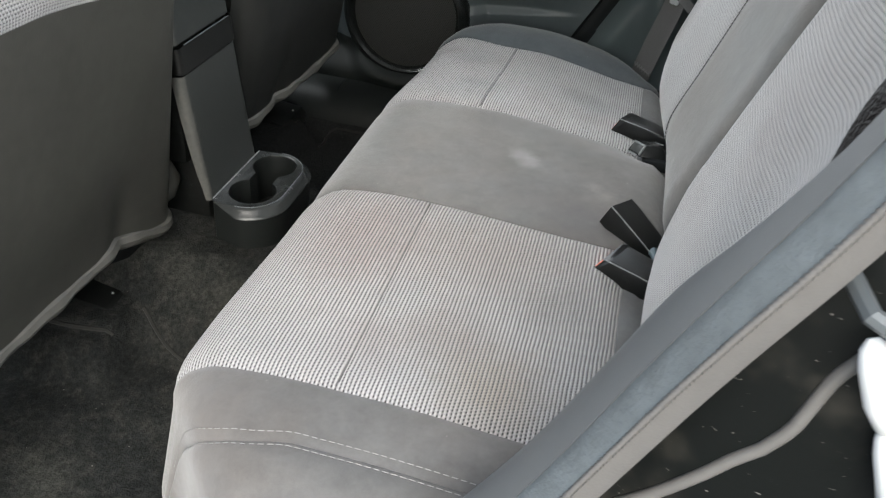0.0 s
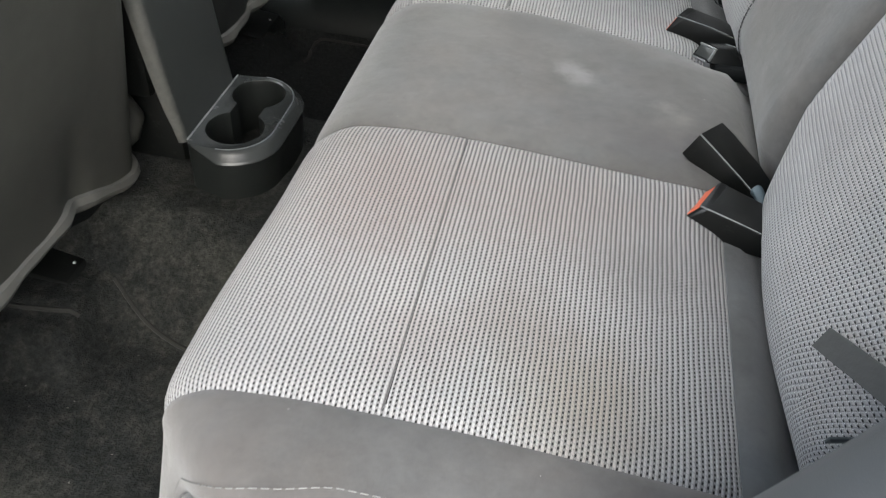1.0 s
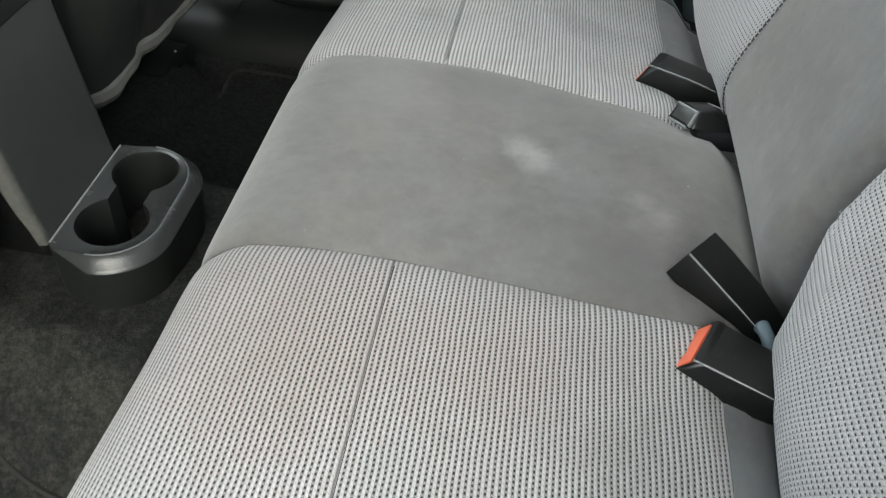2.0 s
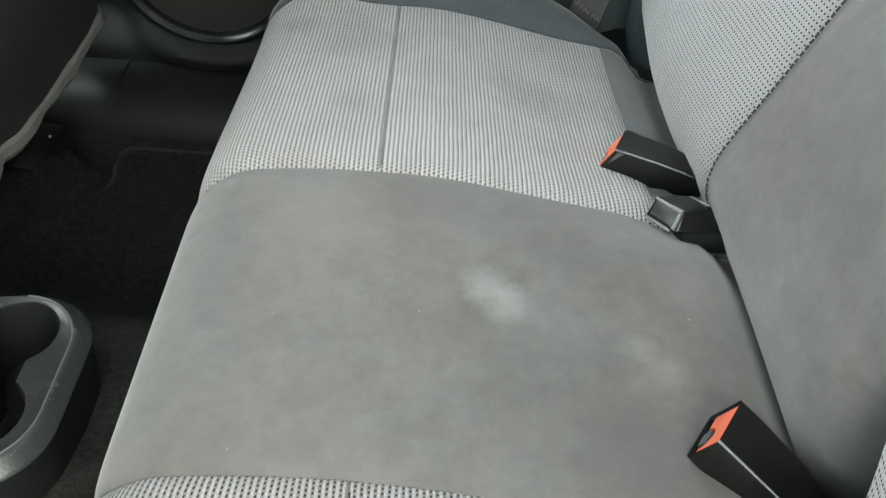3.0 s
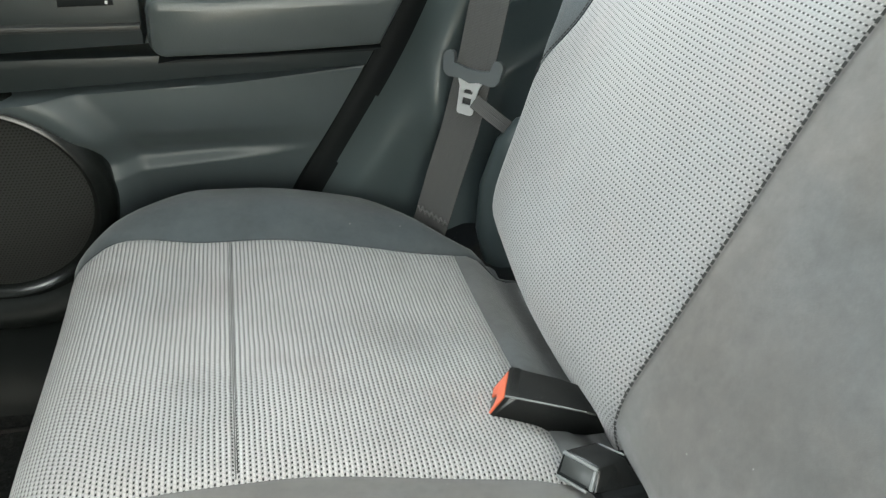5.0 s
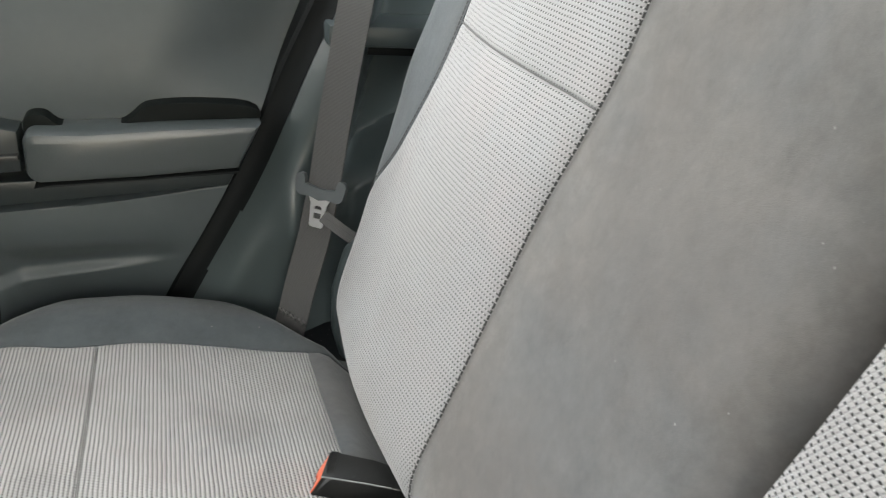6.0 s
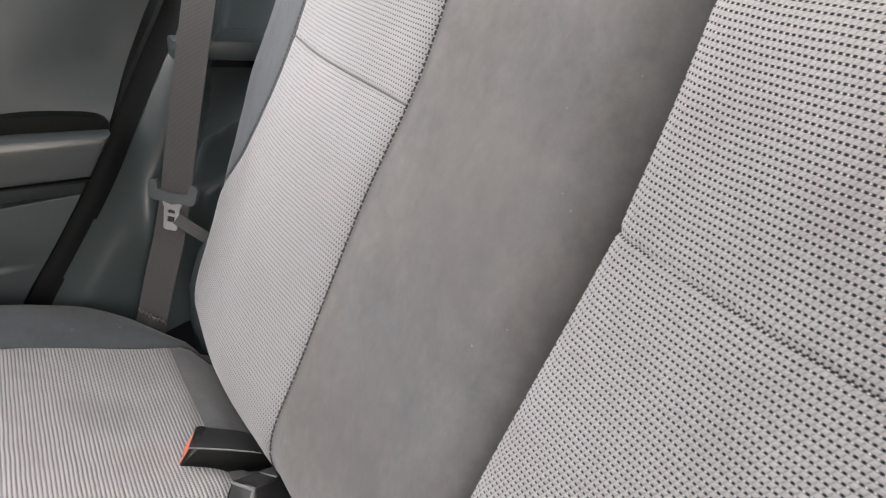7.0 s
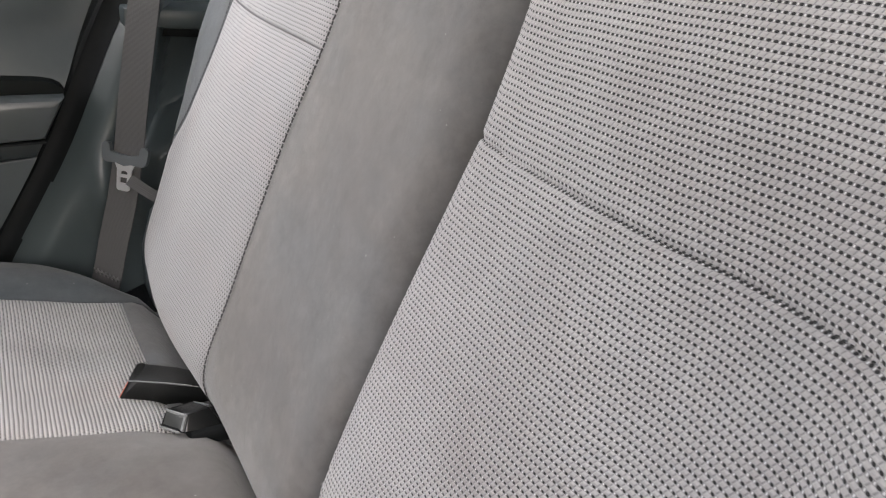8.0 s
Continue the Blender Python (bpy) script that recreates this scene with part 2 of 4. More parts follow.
# The entry at (0.19, -0.12) is a darker patch beside the buckles.
SUEDE_MID = suede("suede_centre", ((0.096, 0.016, 0.402, 0.024, (0.30, 0.30, 0.295), 0.6), (0.110, 0.000, 0.402, 0.022, (0.30, 0.30, 0.295), 0.55), (0.205, -0.035, 0.398, 0.016, (0.24, 0.235, 0.22), 0.6), (0.222, -0.055, 0.398, 0.020, (0.25, 0.245, 0.22), 0.6), (0.198, -0.070, 0.398, 0.014, (0.23, 0.225, 0.21), 0.5), (0.25, 0.03, 0.395, 0.03, (0.20, 0.195, 0.19), 0.4), (0.19, -0.12, 0.40, 0.06, (0.10, 0.098, 0.10), 0.6), (-0.05, 0.08, 0.40, 0.07, (0.195, 0.19, 0.185), 0.4), (0.05, 0.11, 0.40, 0.06, (0.115, 0.115, 0.115), 0.5)))
def worn_lit_console():
    """Grained plastic; its near corner is pale with wear and with the light it catches."""
    n = Nodes("worn_lit_console_plastic", (0.04, 0.042, 0.041), 0.32)
    y = n.split(n.coord.outputs["Object"])[1]
    edge = n.math("ADD", y, n.math("MULTIPLY_ADD", n.noise(60, 4, 0.7), 0.016, -0.008))
    # Pale corner: wear, plus the light its rounding catches, put into the colour.
    worn_lit_corner = n.step(edge, -0.080, -0.088)
    c = n.mix(n.math("MULTIPLY", worn_lit_corner, n.math("MULTIPLY_ADD", n.noise(140, 4, 0.7), 0.9, 0.25)), (0.036, 0.039, 0.038), (0.115, 0.113, 0.104))
    c = n.mix(n.math("MULTIPLY", n.step(n.noise(30, 5, 0.7), 0.5, 0.75), 0.35), c, (0.07, 0.07, 0.066))
    return n.done(c, None, n.bump(n.noise(1100, 2), 0.5, 0.0004))


CARPET = carpet()
BINDING = plain("mat_binding", (0.016, 0.016, 0.014), 0.95, 0, 0.6, 0.6, 300, 0.001)
CONSOLE_WORN_LIT = worn_lit_console()
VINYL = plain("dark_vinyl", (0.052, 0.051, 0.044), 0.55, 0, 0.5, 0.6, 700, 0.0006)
# The same vinyl on the far seat, with its shade put into the colour.
VINYL_SHADED = plain("shaded_vinyl", (0.019, 0.020, 0.019), 0.55, 0, 0.5, 0.6, 700, 0.0006)
HEM = plain("worn_hem", (0.105, 0.102, 0.092), 0.6, 0, 0.4, 0.5, 500, 0.0006)
PLASTIC = plain("dark_plastic", (0.030, 0.031, 0.030), 0.45, 0, 0.35, 0.25, 1400, 0.0003)
CONSOLE = plain("console_plastic", (0.040, 0.042, 0.041), 0.30, 0, 0.5, 0.35, 1100, 0.0004)
GRAINED = plain("wrinkled_vinyl", (0.012, 0.0095, 0.0100), 0.55, 0, 1.0, 0.3, 260, 0.004, spec=0.25)
DOOR = plain("door_plastic", (0.060, 0.073, 0.078), 0.42, 0, 0.4, 0.2, 1300, 0.0003, gloss=0.06)
DOOR_DARK = plain("door_band", (0.022, 0.028, 0.029), 0.36, 0, 0.4, 0.2, 1300, 0.0003, spec=0.4)
# The grab rim lies in a shadowed recess; that shade is its black.
RIM_SHADED = plain("grab_rim_plastic", (0.006, 0.008, 0.0075), 0.6, 0, 0.4, 0.2, 1300, 0.0003, spec=0.12)
ARMREST = plain("armrest_vinyl", (0.062, 0.072, 0.074), 0.30, 0, 0.30, 0.2, 420, 0.0005, gloss=0.03)
PILLAR = plain("pillar_plastic", (0.062, 0.078, 0.081), 0.34, 0, 0.3, 0.06, 1500, 0.0002, gloss=0.01)
RUBBER = plain("rubber", (0.009, 0.0105, 0.0110), 0.6, 0, 0.3, 0.2, spec=0.15)
SEAL = plain("seal_rubber", (0.125, 0.142, 0.150), 0.6, 0, 0.8, 0.9, 260, 0.0012)
SEAL_LIP = plain("seal_lip", (0.135, 0.130, 0.124), 0.45, 0, 0.4, 0.3, 500, 0.0006)
TRIM_EDGE = plain("trim_edge", (0.130, 0.137, 0.142), 0.5, 0, 0.3, 0.15)
WEB = webbing()
def scuffed():
    """Black buckle plastic with dusty scuffs."""
    n = Nodes("buckle_plastic", (0.005, 0.0055, 0.005), 0.32)
    dust = n.math("MULTIPLY", n.step(n.noise(60, 5, 0.75), 0.52, 0.75), n.step(n.noise(420, 3, 0.7), 0.45, 0.7))
    c = n.mix(n.math("MULTIPLY", dust, 0.45), (0.0045, 0.005, 0.0046), (0.09, 0.092, 0.085))
    return n.done(c, n.math("MULTIPLY_ADD", n.noise(40, 4), 0.14, 0.26), n.bump(n.noise(1100, 2), 0.25, 0.0003))


BLACK = scuffed()
LATCH = plain("latch_plastic", (0.010, 0.011, 0.011), 0.22, 0, 0.2, 0.3, spec=0.35)
LATCH_GREY = plain("latch_grey", (0.040, 0.043, 0.042), 0.35, 0, 0.3, 0.6, 300, 0.0005)
LATCH_FACE = plain("latch_face", (0.22, 0.23, 0.23), 0.3, 0, 0.3, 0.5, 300, 0.0005)
SLEEVE = plain("sleeve_plastic", (0.10, 0.135, 0.155), 0.4, 0, 0.2, 0.3)
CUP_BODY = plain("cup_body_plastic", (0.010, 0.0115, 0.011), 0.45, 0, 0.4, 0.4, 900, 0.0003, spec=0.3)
GREY = plain("grey_plastic", (0.10, 0.112, 0.118), 0.45, 0, 0.2, 0.2)
RED = plain("release_red", (0.85, 0.18, 0.09), 0.4, 0, 0.0, 0.15)
STEEL = plain("steel", (0.8, 0.8, 0.8), 0.46, 1.0, 0.1, 0.2)
PAINT = dirty_paint()
WHITE = plain("white_plastic", (0.8, 0.82, 0.82), 0.4, 0, 0.0, 0.1)
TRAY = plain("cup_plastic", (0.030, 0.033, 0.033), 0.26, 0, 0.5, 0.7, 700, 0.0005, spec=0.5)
SEAM = plain("seam_thread", (0.15, 0.148, 0.147), 0.9, 0, 0.0, 0.2)
SEAM_DARK = plain("dark_cord", (0.05, 0.05, 0.05), 0.85, 0, 0.0, 0.2)
STRAP = plain("strap_vinyl", (0.105, 0.106, 0.103), 0.6, 0, 0.3, 0.5, 300, 0.0006)
THREAD = plain("thread", (0.25, 0.245, 0.24), 0.8, 0, 0.0, 0.2)
LINER = plain("headliner", (0.34, 0.34, 0.33), 0.95, 0, 0.3, 0.1)
ASPHALT = plain("asphalt", (0.12, 0.12, 0.12), 0.95, 0, 0.5, 0.4, 80, 0.004)
GRILLE = grille()
SILL = plain("sill_plastic", (0.0090, 0.0110, 0.0105), 0.55, 0, 0.3, 0.3, spec=0.18)
RING = plain("speaker_ring_plastic", (0.008, 0.0095, 0.009), 0.25, 0, 0.2, 0.2, spec=0.45, gloss=0.05)


# ---- builders ----
def smooth(a, b, x):
    k = min(1.0, max(0.0, (x - a) / (b - a)))
    return k * k * (3 - 2 * k)


def thing(name, label, category, group="", kind="", at=(0, 0, 0)):
    e = new(name)
    e.location = at
    e.empty_display_size = 0.05
    return tagged(e, label, category, group, kind)


def finish(bm, name, material, flat=False):
    bmesh.ops.recalc_face_normals(bm, faces=bm.faces)
    for e in bm.edges:
        if len(e.link_faces) == 2 and e.calc_face_angle() > 0.65:
            e.smooth = False
    me = bpy.data.meshes.new(name)
    bm.to_mesh(me)
    bm.free()
    if not flat:
        for f in me.polygons:
            f.use_smooth = True
    if material:
        me.materials.append(material)
    return me


def part(name, bm, material, parent=None, label="", flat=False):
    """Links a bmesh, in world metres, as one mesh object under a thing or a part."""
    ob = new(name, finish(bm, name, material, flat))
    if parent:
        ob.parent = parent
        if parent.type == "EMPTY":
            ob.matrix_parent_inverse = Matrix.Translation(-parent.location)
    return tagged(ob, label) if label else ob


def structure(name, bm, material, label, category, flat=False):
    return tagged(part(name, bm, material, None, "", flat), label, category, "", "structure")


def sheet(f, us, vs, close=None):
    """A grid of f(u, v); UVs hold u and v in metres."""
    bm = bmesh.new()
    uv = bm.loops.layers.uv.new("UVMap")
    rows = [[(bm.verts.new(f(u, v)), u, v) for v in vs] for u in us]
    for a, b in zip(rows, rows[1:]):
        for i in range(len(vs) - 1):
            quad = (a[i], a[i + 1], b[i + 1], b[i])
            face = bm.faces.new([q[0] for q in quad])
            for loop, q in zip(face.loops, quad):
                loop[uv].uv = (q[1], q[2])
    return bm


def spread(a, b, step):
    n = max(2, int(abs(b - a) / step))
    return [a + (b - a) * i / n for i in range(n + 1)]


def padded(f, u0, u1, v0, v1, groove=0.006, width=0.010, skirt=0.008, step=0.012, puff=0.0, creases=(), fold=0.0019):
    """An upholstery panel on the surface f, tucked in along its borders and along creases (lines of constant u)."""
    def shaped(u, v):
        e = 1e-3
        p = Vector(f(u, v))
        n = (Vector(f(u + e, v)) - Vector(f(u - e, v))).cross(Vector(f(u, v + e)) - Vector(f(u, v - e)))
        n.normalize()
        d = min(u - u0, u1 - u, v - v0, v1 - v)
        low = groove * math.exp(-max(d, 0) / width)
        for c in creases:
            low += (fold * math.exp(-((u - c) / 0.0022) ** 2) + 0.85 * fold * math.exp(-abs(u - c) / 0.016)) * (0.25 + 0.75 * smooth(0.0, 0.03, min(v - v0, v1 - v)))
        if d < -1e-6:
            low += skirt
        bulge = puff * math.sin(math.pi * min(1, max(0, (u - u0) / (u1 - u0)))) * math.sin(math.pi * min(1, max(0, (v - v0) / (v1 - v0))))
        return p + n * (bulge + 0.6 * groove - low)

    def edged(a, b, extra=()):
        s = set(spread(a, b, step)) | {a + 0.002, a + 0.005, b - 0.002, b - 0.005}
        for c in extra:
            s |= {c + k * 0.0012 for k in range(-5, 6)}
        return sorted(s)
    us, vs = edged(u0, u1, creases), edged(v0, v1)
    us, vs = [u0 - 1e-5] + us + [u1 + 1e-5], [v0 - 1e-5] + vs + [v1 + 1e-5]
    return sheet(shaped, us, vs)


def box(bm, lo, hi, bevel=0.0, m=None, segments=2):
    """A box from corner to corner, with rounded edges."""
    made = bmesh.ops.create_cube(bm, size=1)["verts"]
    c, s = [(a + b) / 2 for a, b in zip(lo, hi)], [b - a for a, b in zip(lo, hi)]
    for v in made:
        v.co = Vector([v.co[i] * s[i] + c[i] for i in range(3)])
    if m is not None:
        for v in made:
            v.co = m @ v.co
    if bevel:
        edges = list({e for v in made for e in v.link_edges})
        bmesh.ops.bevel(bm, geom=edges, offset=bevel, segments=segments, profile=0.5, affect="EDGES")
    return bm


def boxed(lo, hi, bevel=0.0, m=None, segments=2):
    return box(bmesh.new(), lo, hi, bevel, m, segments)


def tube(points, radius, sides=8):
    """A round rod along points."""
    bm = bmesh.new()
    rings = []
    for i, p in enumerate(points):
        p = Vector(p)
        d = (Vector(points[min(i + 1, len(points) - 1)]) - Vector(points[max(i - 1, 0)])).normalized()
        a = d.orthogonal().normalized() if i == 0 else (rings[-1][1] - d * rings[-1][1].dot(d)).normalized()
        b = d.cross(a)
        r = radius[i] if isinstance(radius, (list, tuple)) else radius
        rings.append(([bm.verts.new(p + r * (a * math.cos(k * 2 * math.pi / sides) + b * math.sin(k * 2 * math.pi / sides))) for k in range(sides)], a))
    for (one, _), (two, _) in zip(rings, rings[1:]):
        for k in range(sides):
            bm.faces.new((one[k], one[(k + 1) % sides], two[(k + 1) % sides], two[k]))
    bm.faces.new(rings[0][0])
    bm.faces.new(rings[-1][0])
    return bm


def ribbon(points, widths, sides, thick):
    """A flat band along points: sides are the directions across it."""
    bm = bmesh.new()
    uv = bm.loops.layers.uv.new("UVMap")
    rings, run = [], 0.0
    for i, (p, w, s) in enumerate(zip(points, widths, sides)):
        p, s = Vector(p), Vector(s).normalized()
        d = (Vector(points[min(i + 1, len(points) - 1)]) - Vector(points[max(i - 1, 0)])).normalized()
        n = d.cross(s).normalized()
        if i:
            run += (p - Vector(points[i - 1])).length
        rings.append(([bm.verts.new(p + s * w / 2 * a + n * thick / 2 * b) for a, b in ((-1, -1), (1, -1), (1, 1), (-1, 1))], run, w))
    for (one, r1, w1), (two, r2, w2) in zip(rings, rings[1:]):
        for k in range(4):
            face = bm.faces.new((one[k], one[(k + 1) % 4], two[(k + 1) % 4], two[k]))
            for loop, co in zip(face.loops, ((k, r1), (k + 1, r1), (k + 1, r2), (k, r2))):
                loop[uv].uv = (w1 * (0 if co[0] in (0, 3, 4) else 1), co[1])
    bm.faces.new(rings[0][0])
    bm.faces.new(rings[-1][0])
    return bm


def prism(outline, axis, a, b, bevel=0.0):
    """A closed outline of 2D points pushed along axis from a to b."""
    bm = bmesh.new()
    def put(p, h):
        return {"x": (h, p[0], p[1]), "y": (p[0], h, p[1]), "z": (p[0], p[1], h)}[axis]
    one = [bm.verts.new(put(p, a)) for p in outline]
    two = [bm.verts.new(put(p, b)) for p in outline]
    n = len(outline)
    for k in range(n):
        bm.faces.new((one[k], one[(k + 1) % n], two[(k + 1) % n], two[k]))
    bm.faces.new(one)
    bm.faces.new(two)
    bmesh.ops.recalc_face_normals(bm, faces=bm.faces)
    if bevel:
        rim = [e for e in bm.edges if all(v in one for v in e.verts) or all(v in two for v in e.verts)]
        bmesh.ops.bevel(bm, geom=rim, offset=bevel, segments=2, profile=0.5, affect="EDGES")
    return bm


# ---- rear seat cushion ----
def seat_top(x, y):
    z = 0.404
    z -= 0.034 * smooth(0.12, 0.52, y) + 0.006 * smooth(0.2, 0.5, -y)
    z -= 0.030 * smooth(0.03, 0.25, x) * smooth(0.04, 0.25, y)
    z -= 0.010 * smooth(0.05, 0.25, x) * smooth(0.16, 0.25, -y)
    z += 0.017 * smooth(0.50, 0.58, y)
    z -= 0.9 * max(0.0, -0.02 - x) ** 2
    z -= 0.006 * smooth(0.22, 0.30, x) + 0.042 * smooth(0.277, 0.330, x)
    z -= 0.012 * math.exp(-((x - 0.268) / 0.036) ** 2 - ((y - 0.122) / 0.036) ** 2)
    return z


def cushion(u, v):
    p0, q0, r = -0.105 - 0.009 * smooth(0.22, 0.42, -v) + 0.024 * smooth(0.46, 0.60, -v), 0.582, 0.06
    v -= 0.022 * smooth(0.02, 0.27, u) * math.exp(-((v - 0.15) / 0.07) ** 2) + 0.019 * smooth(-0.02, 0.25, u) * math.exp(-((v + 0.15) / 0.08) ** 2)
    ex, ey = max(0.0, p0 - u), max(0.0, abs(v) - q0)
    x, y, drop = max(u, p0), min(abs(v), q0), 0.0
    rho = math.hypot(ex, ey)
    if rho > 0:
        rest = max(0.0, rho - r * math.pi / 2)
        a = min(rho / r, math.pi / 2)
        out = r * math.sin(a) - (0.03 - 0.12 * smooth(0.25, 0.45, -v) - 0.15 * smooth(0.44, 0.54, -v)) * rest
        drop = r * (1 - math.cos(a)) + rest
        x -= out * ex / rho
        y += out * ey / rho
    over = max(0.0, y - (0.505 if v > 0 else 0.50))
    y -= over * ((0.95 * smooth(0.15, 0.32, x) if v > 0 else 0.85 * smooth(0.19, 0.32, x)) + (0.80 if v < 0 else 0.60) * smooth(-0.02, -0.17, x))
    y = math.copysign(y, v)
    return (x, y, seat_top(max(x, -0.14), y) - drop)


def skewed(side, edge, outer, much):
    """The cushion with its insert's outer edge led outwards towards the front."""
    def f(u, v):
        a = abs(v)
        k = (a - 0.15) / (edge - 0.15) if a < edge else (outer - a) / (outer - edge)
        return cushion(u, v + side * much * max(0.0, k) * smooth(-0.02, -0.16, u))
    return f


def near_cushion(u, v):
    """The cushion with the bolster's sewn seam kept straight round the front corner."""
    bump = max(0.0, 1 - abs(abs(v) - 0.59) / 0.093)
    return cushion(u, v - 0.074 * bump * smooth(0.0, -0.15, u) + 0.021 * bump * smooth(-0.13, -0.05, u))


far_cushion = skewed(1, 0.515, 0.84, 0.045)


def stitches(f, line, length=0.0055, gap=0.0025, lift=0.0010, radius=0.0005):
    """A row of short thread stitches along line, a list of (u, v) on the surface f."""
    bm = bmesh.new()
    pts = [Vector(f(u, v)) for u, v in line]
    e = 1e-3
    norms = []
    for u, v in line:
        n = (Vector(f(u + e, v)) - Vector(f(u - e, v))).cross(Vector(f(u, v + e)) - Vector(f(u, v - e)))
        norms.append(n.normalized())
    run, on, left = 0.0, True, length
    for (a, b), n in zip(zip(pts, pts[1:]), norms):
        d = b - a
        size, at = d.length, 0.0
        while at < size and size > 1e-6:
            go = min(left, size - at)
            if on and go > 0.001:
                p, q = a + d * (at / size) + n * lift, a + d * ((at + go) / size) + n * lift
                w = d.normalized().cross(n) * radius
                h = n * radius
                quad = [p - w, p + h, p + w, q + w, q + h, q - w]
                vs = [bm.verts.new(c) for c in quad]
                bm.faces.new((vs[0], vs[1], vs[4], vs[5]))
                bm.faces.new((vs[1], vs[2], vs[3], vs[4]))
            at += go
            left -= go
            if left <= 1e-6:
                on = not on
                left = length if on else gap
    return bm


bench = thing("rear_bench", "grey rear bench cushion with ribbed light inserts and dark suede panels", "bench", at=(0.08, 0, 0.09))
FRONT, BACK = -0.36, 0.345
part("insert_panel", padded(near_cushion, FRONT, 0.262, -0.497, -0.15, creases=(0.006,)), FABRIC, bench, "light grey ribbed woven insert with brown stains")
part("insert_panel", padded(far_cushion, FRONT, 0.262, 0.15, 0.515, creases=(0.004,)), FABRIC_FAR, bench, "light grey ribbed woven insert with faint soiling")
part("centre_panel", padded(cushion, FRONT, BACK, -0.15, 0.15, groove=0.004), SUEDE_MID, bench, "dark grey suede centre with a pale stain")
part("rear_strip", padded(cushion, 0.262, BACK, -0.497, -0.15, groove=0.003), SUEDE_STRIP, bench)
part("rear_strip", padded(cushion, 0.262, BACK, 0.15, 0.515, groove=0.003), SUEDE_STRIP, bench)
for f, u, v0, v1 in ((near_cushion, 0.006, -0.494, -0.153), (far_cushion, 0.004, 0.153, 0.512)):
    part("cross_seam", tube([Vector(f(u, v)) + Vector((0, 0, 0.0004)) for v in spread(v0, v1, 0.008)], 0.0006, 6), SEAM, bench, "thin pale sewn seam")
    part("seam_groove", tube([Vector(f(u + 0.0016, v)) + Vector((0, 0, 0.0005)) for v in spread(v0 + 0.006, v1 - 0.006, 0.008)], 0.0006, 6), SEAM_DARK, bench, "dark line beside the sewn seam")
SEW = 0.590
part("bolster_top", padded(near_cushion, FRONT, BACK, -SEW, -0.497, groove=0.005), SUEDE_NEAR_LIT, bench)
part("bolster_side", padded(near_cushion, FRONT, BACK, -0.84, -SEW, groove=0.006), SUEDE_NEAR_LIT, bench)
part("bolster_top", padded(far_cushion, FRONT, BACK, 0.515, 0.84, groove=0.003), SUEDE_SHADED, bench)
for off in (-0.007, 0.009):
    part("stitching", stitches(lambda u, v: Vector(near_cushion(u, v)) + Vector((0, 0, 0.003)), [(u, -SEW + off) for u in spread(-0.25, 0.33, 0.004)]), THREAD, bench, "pale double stitching")
part("base", boxed((-0.13, -0.55, 0.091), (0.33, 0.55, 0.30), 0.02), SUEDE_SHADED, bench)

# ---- rear backrests ----
LEAN_ROWS = [(0.30, 0.36), (0.35, 0.335), (0.39, 0.304), (0.42, 0.295), (0.45, 0.2985), (0.50, 0.317), (0.60, 0.348), (0.70, 0.379), (0.80, 0.4125), (0.85, 0.4265), (0.90, 0.437), (1.0, 0.453), (1.2, 0.48)]


def table(z, rows):
    for (a, b), (c, d) in zip(rows, rows[1:]):
        if z <= c:
            return b + (d - b) * (z - a) / (c - a)
    return rows[-1][1]


def back_line(z):
    return sum(table(z + d, LEAN_ROWS) for d in (-0.03, -0.015, 0, 0.015, 0.03)) / 5


TOP, TOP_R = 0.93, 0.05


def back_surface(ymin, ymax, rlow, rhigh, outer):
    """A backrest's front from ymin to ymax; it rounds off over rlow and rhigh at the sides. outer: +1 or -1, the side of the door."""
    def f(u, v):
        eu = max(0.0, u - TOP)
        lo, hi = ymin + rlow, ymax - rhigh
        ev, r = (v - hi, rhigh) if v > hi else ((v - lo, rlow) if v < lo else (0.0, 1.0))
        z, y = min(u, TOP), min(max(v, lo), hi)
        back = 0.0
        if eu > 0:
            a = min(eu / TOP_R, math.pi / 2)
            z += TOP_R * math.sin(a)
            back += TOP_R * (1 - math.cos(a)) + max(0.0, eu - TOP_R * math.pi / 2)
        if ev:
            a = min(abs(ev) / r, math.pi / 2)
            y += math.copysign(r * math.sin(a), ev)
            back += r * (1 - math.cos(a)) + max(0.0, abs(ev) - r * math.pi / 2)
        over = max(0.0, outer * y - 0.44)
        y -= outer * over * 0.45 * smooth(0.62, 0.42, z)
        if outer < 0 and y > -0.3:
            y += 0.014 * smooth(0.80, 0.55, z) * smooth(-0.3, -0.15, y)
        if outer > 0:
            y += 0.034 * smooth(0.60, 0.74, z) * smooth(0.47, 0.54, y)
        x = back_line(z) + back
        if outer < 0:
            x -= (0.030 * smooth(0.38, 0.52, -y) * smooth(0.55, 0.68, z) + 0.020 * smooth(0.455, 0.51, -y) * smooth(0.66, 0.78, z))
        x -= 0.016 * math.exp(-((abs(y) - 0.33) / 0.14) ** 2) * smooth(1.0, 0.80, z)
        return (x, y, z)
    return f


SEAM_Z = 0.787
far_back = thing("wide_seat_back", "grey rear backrest with light insert and dark suede centre panel", "seat back", "rear seat backs", at=(0.40, 0.2, 0.31))
fb = back_surface(-0.138, 0.565, 0.055, 0.05, 1)


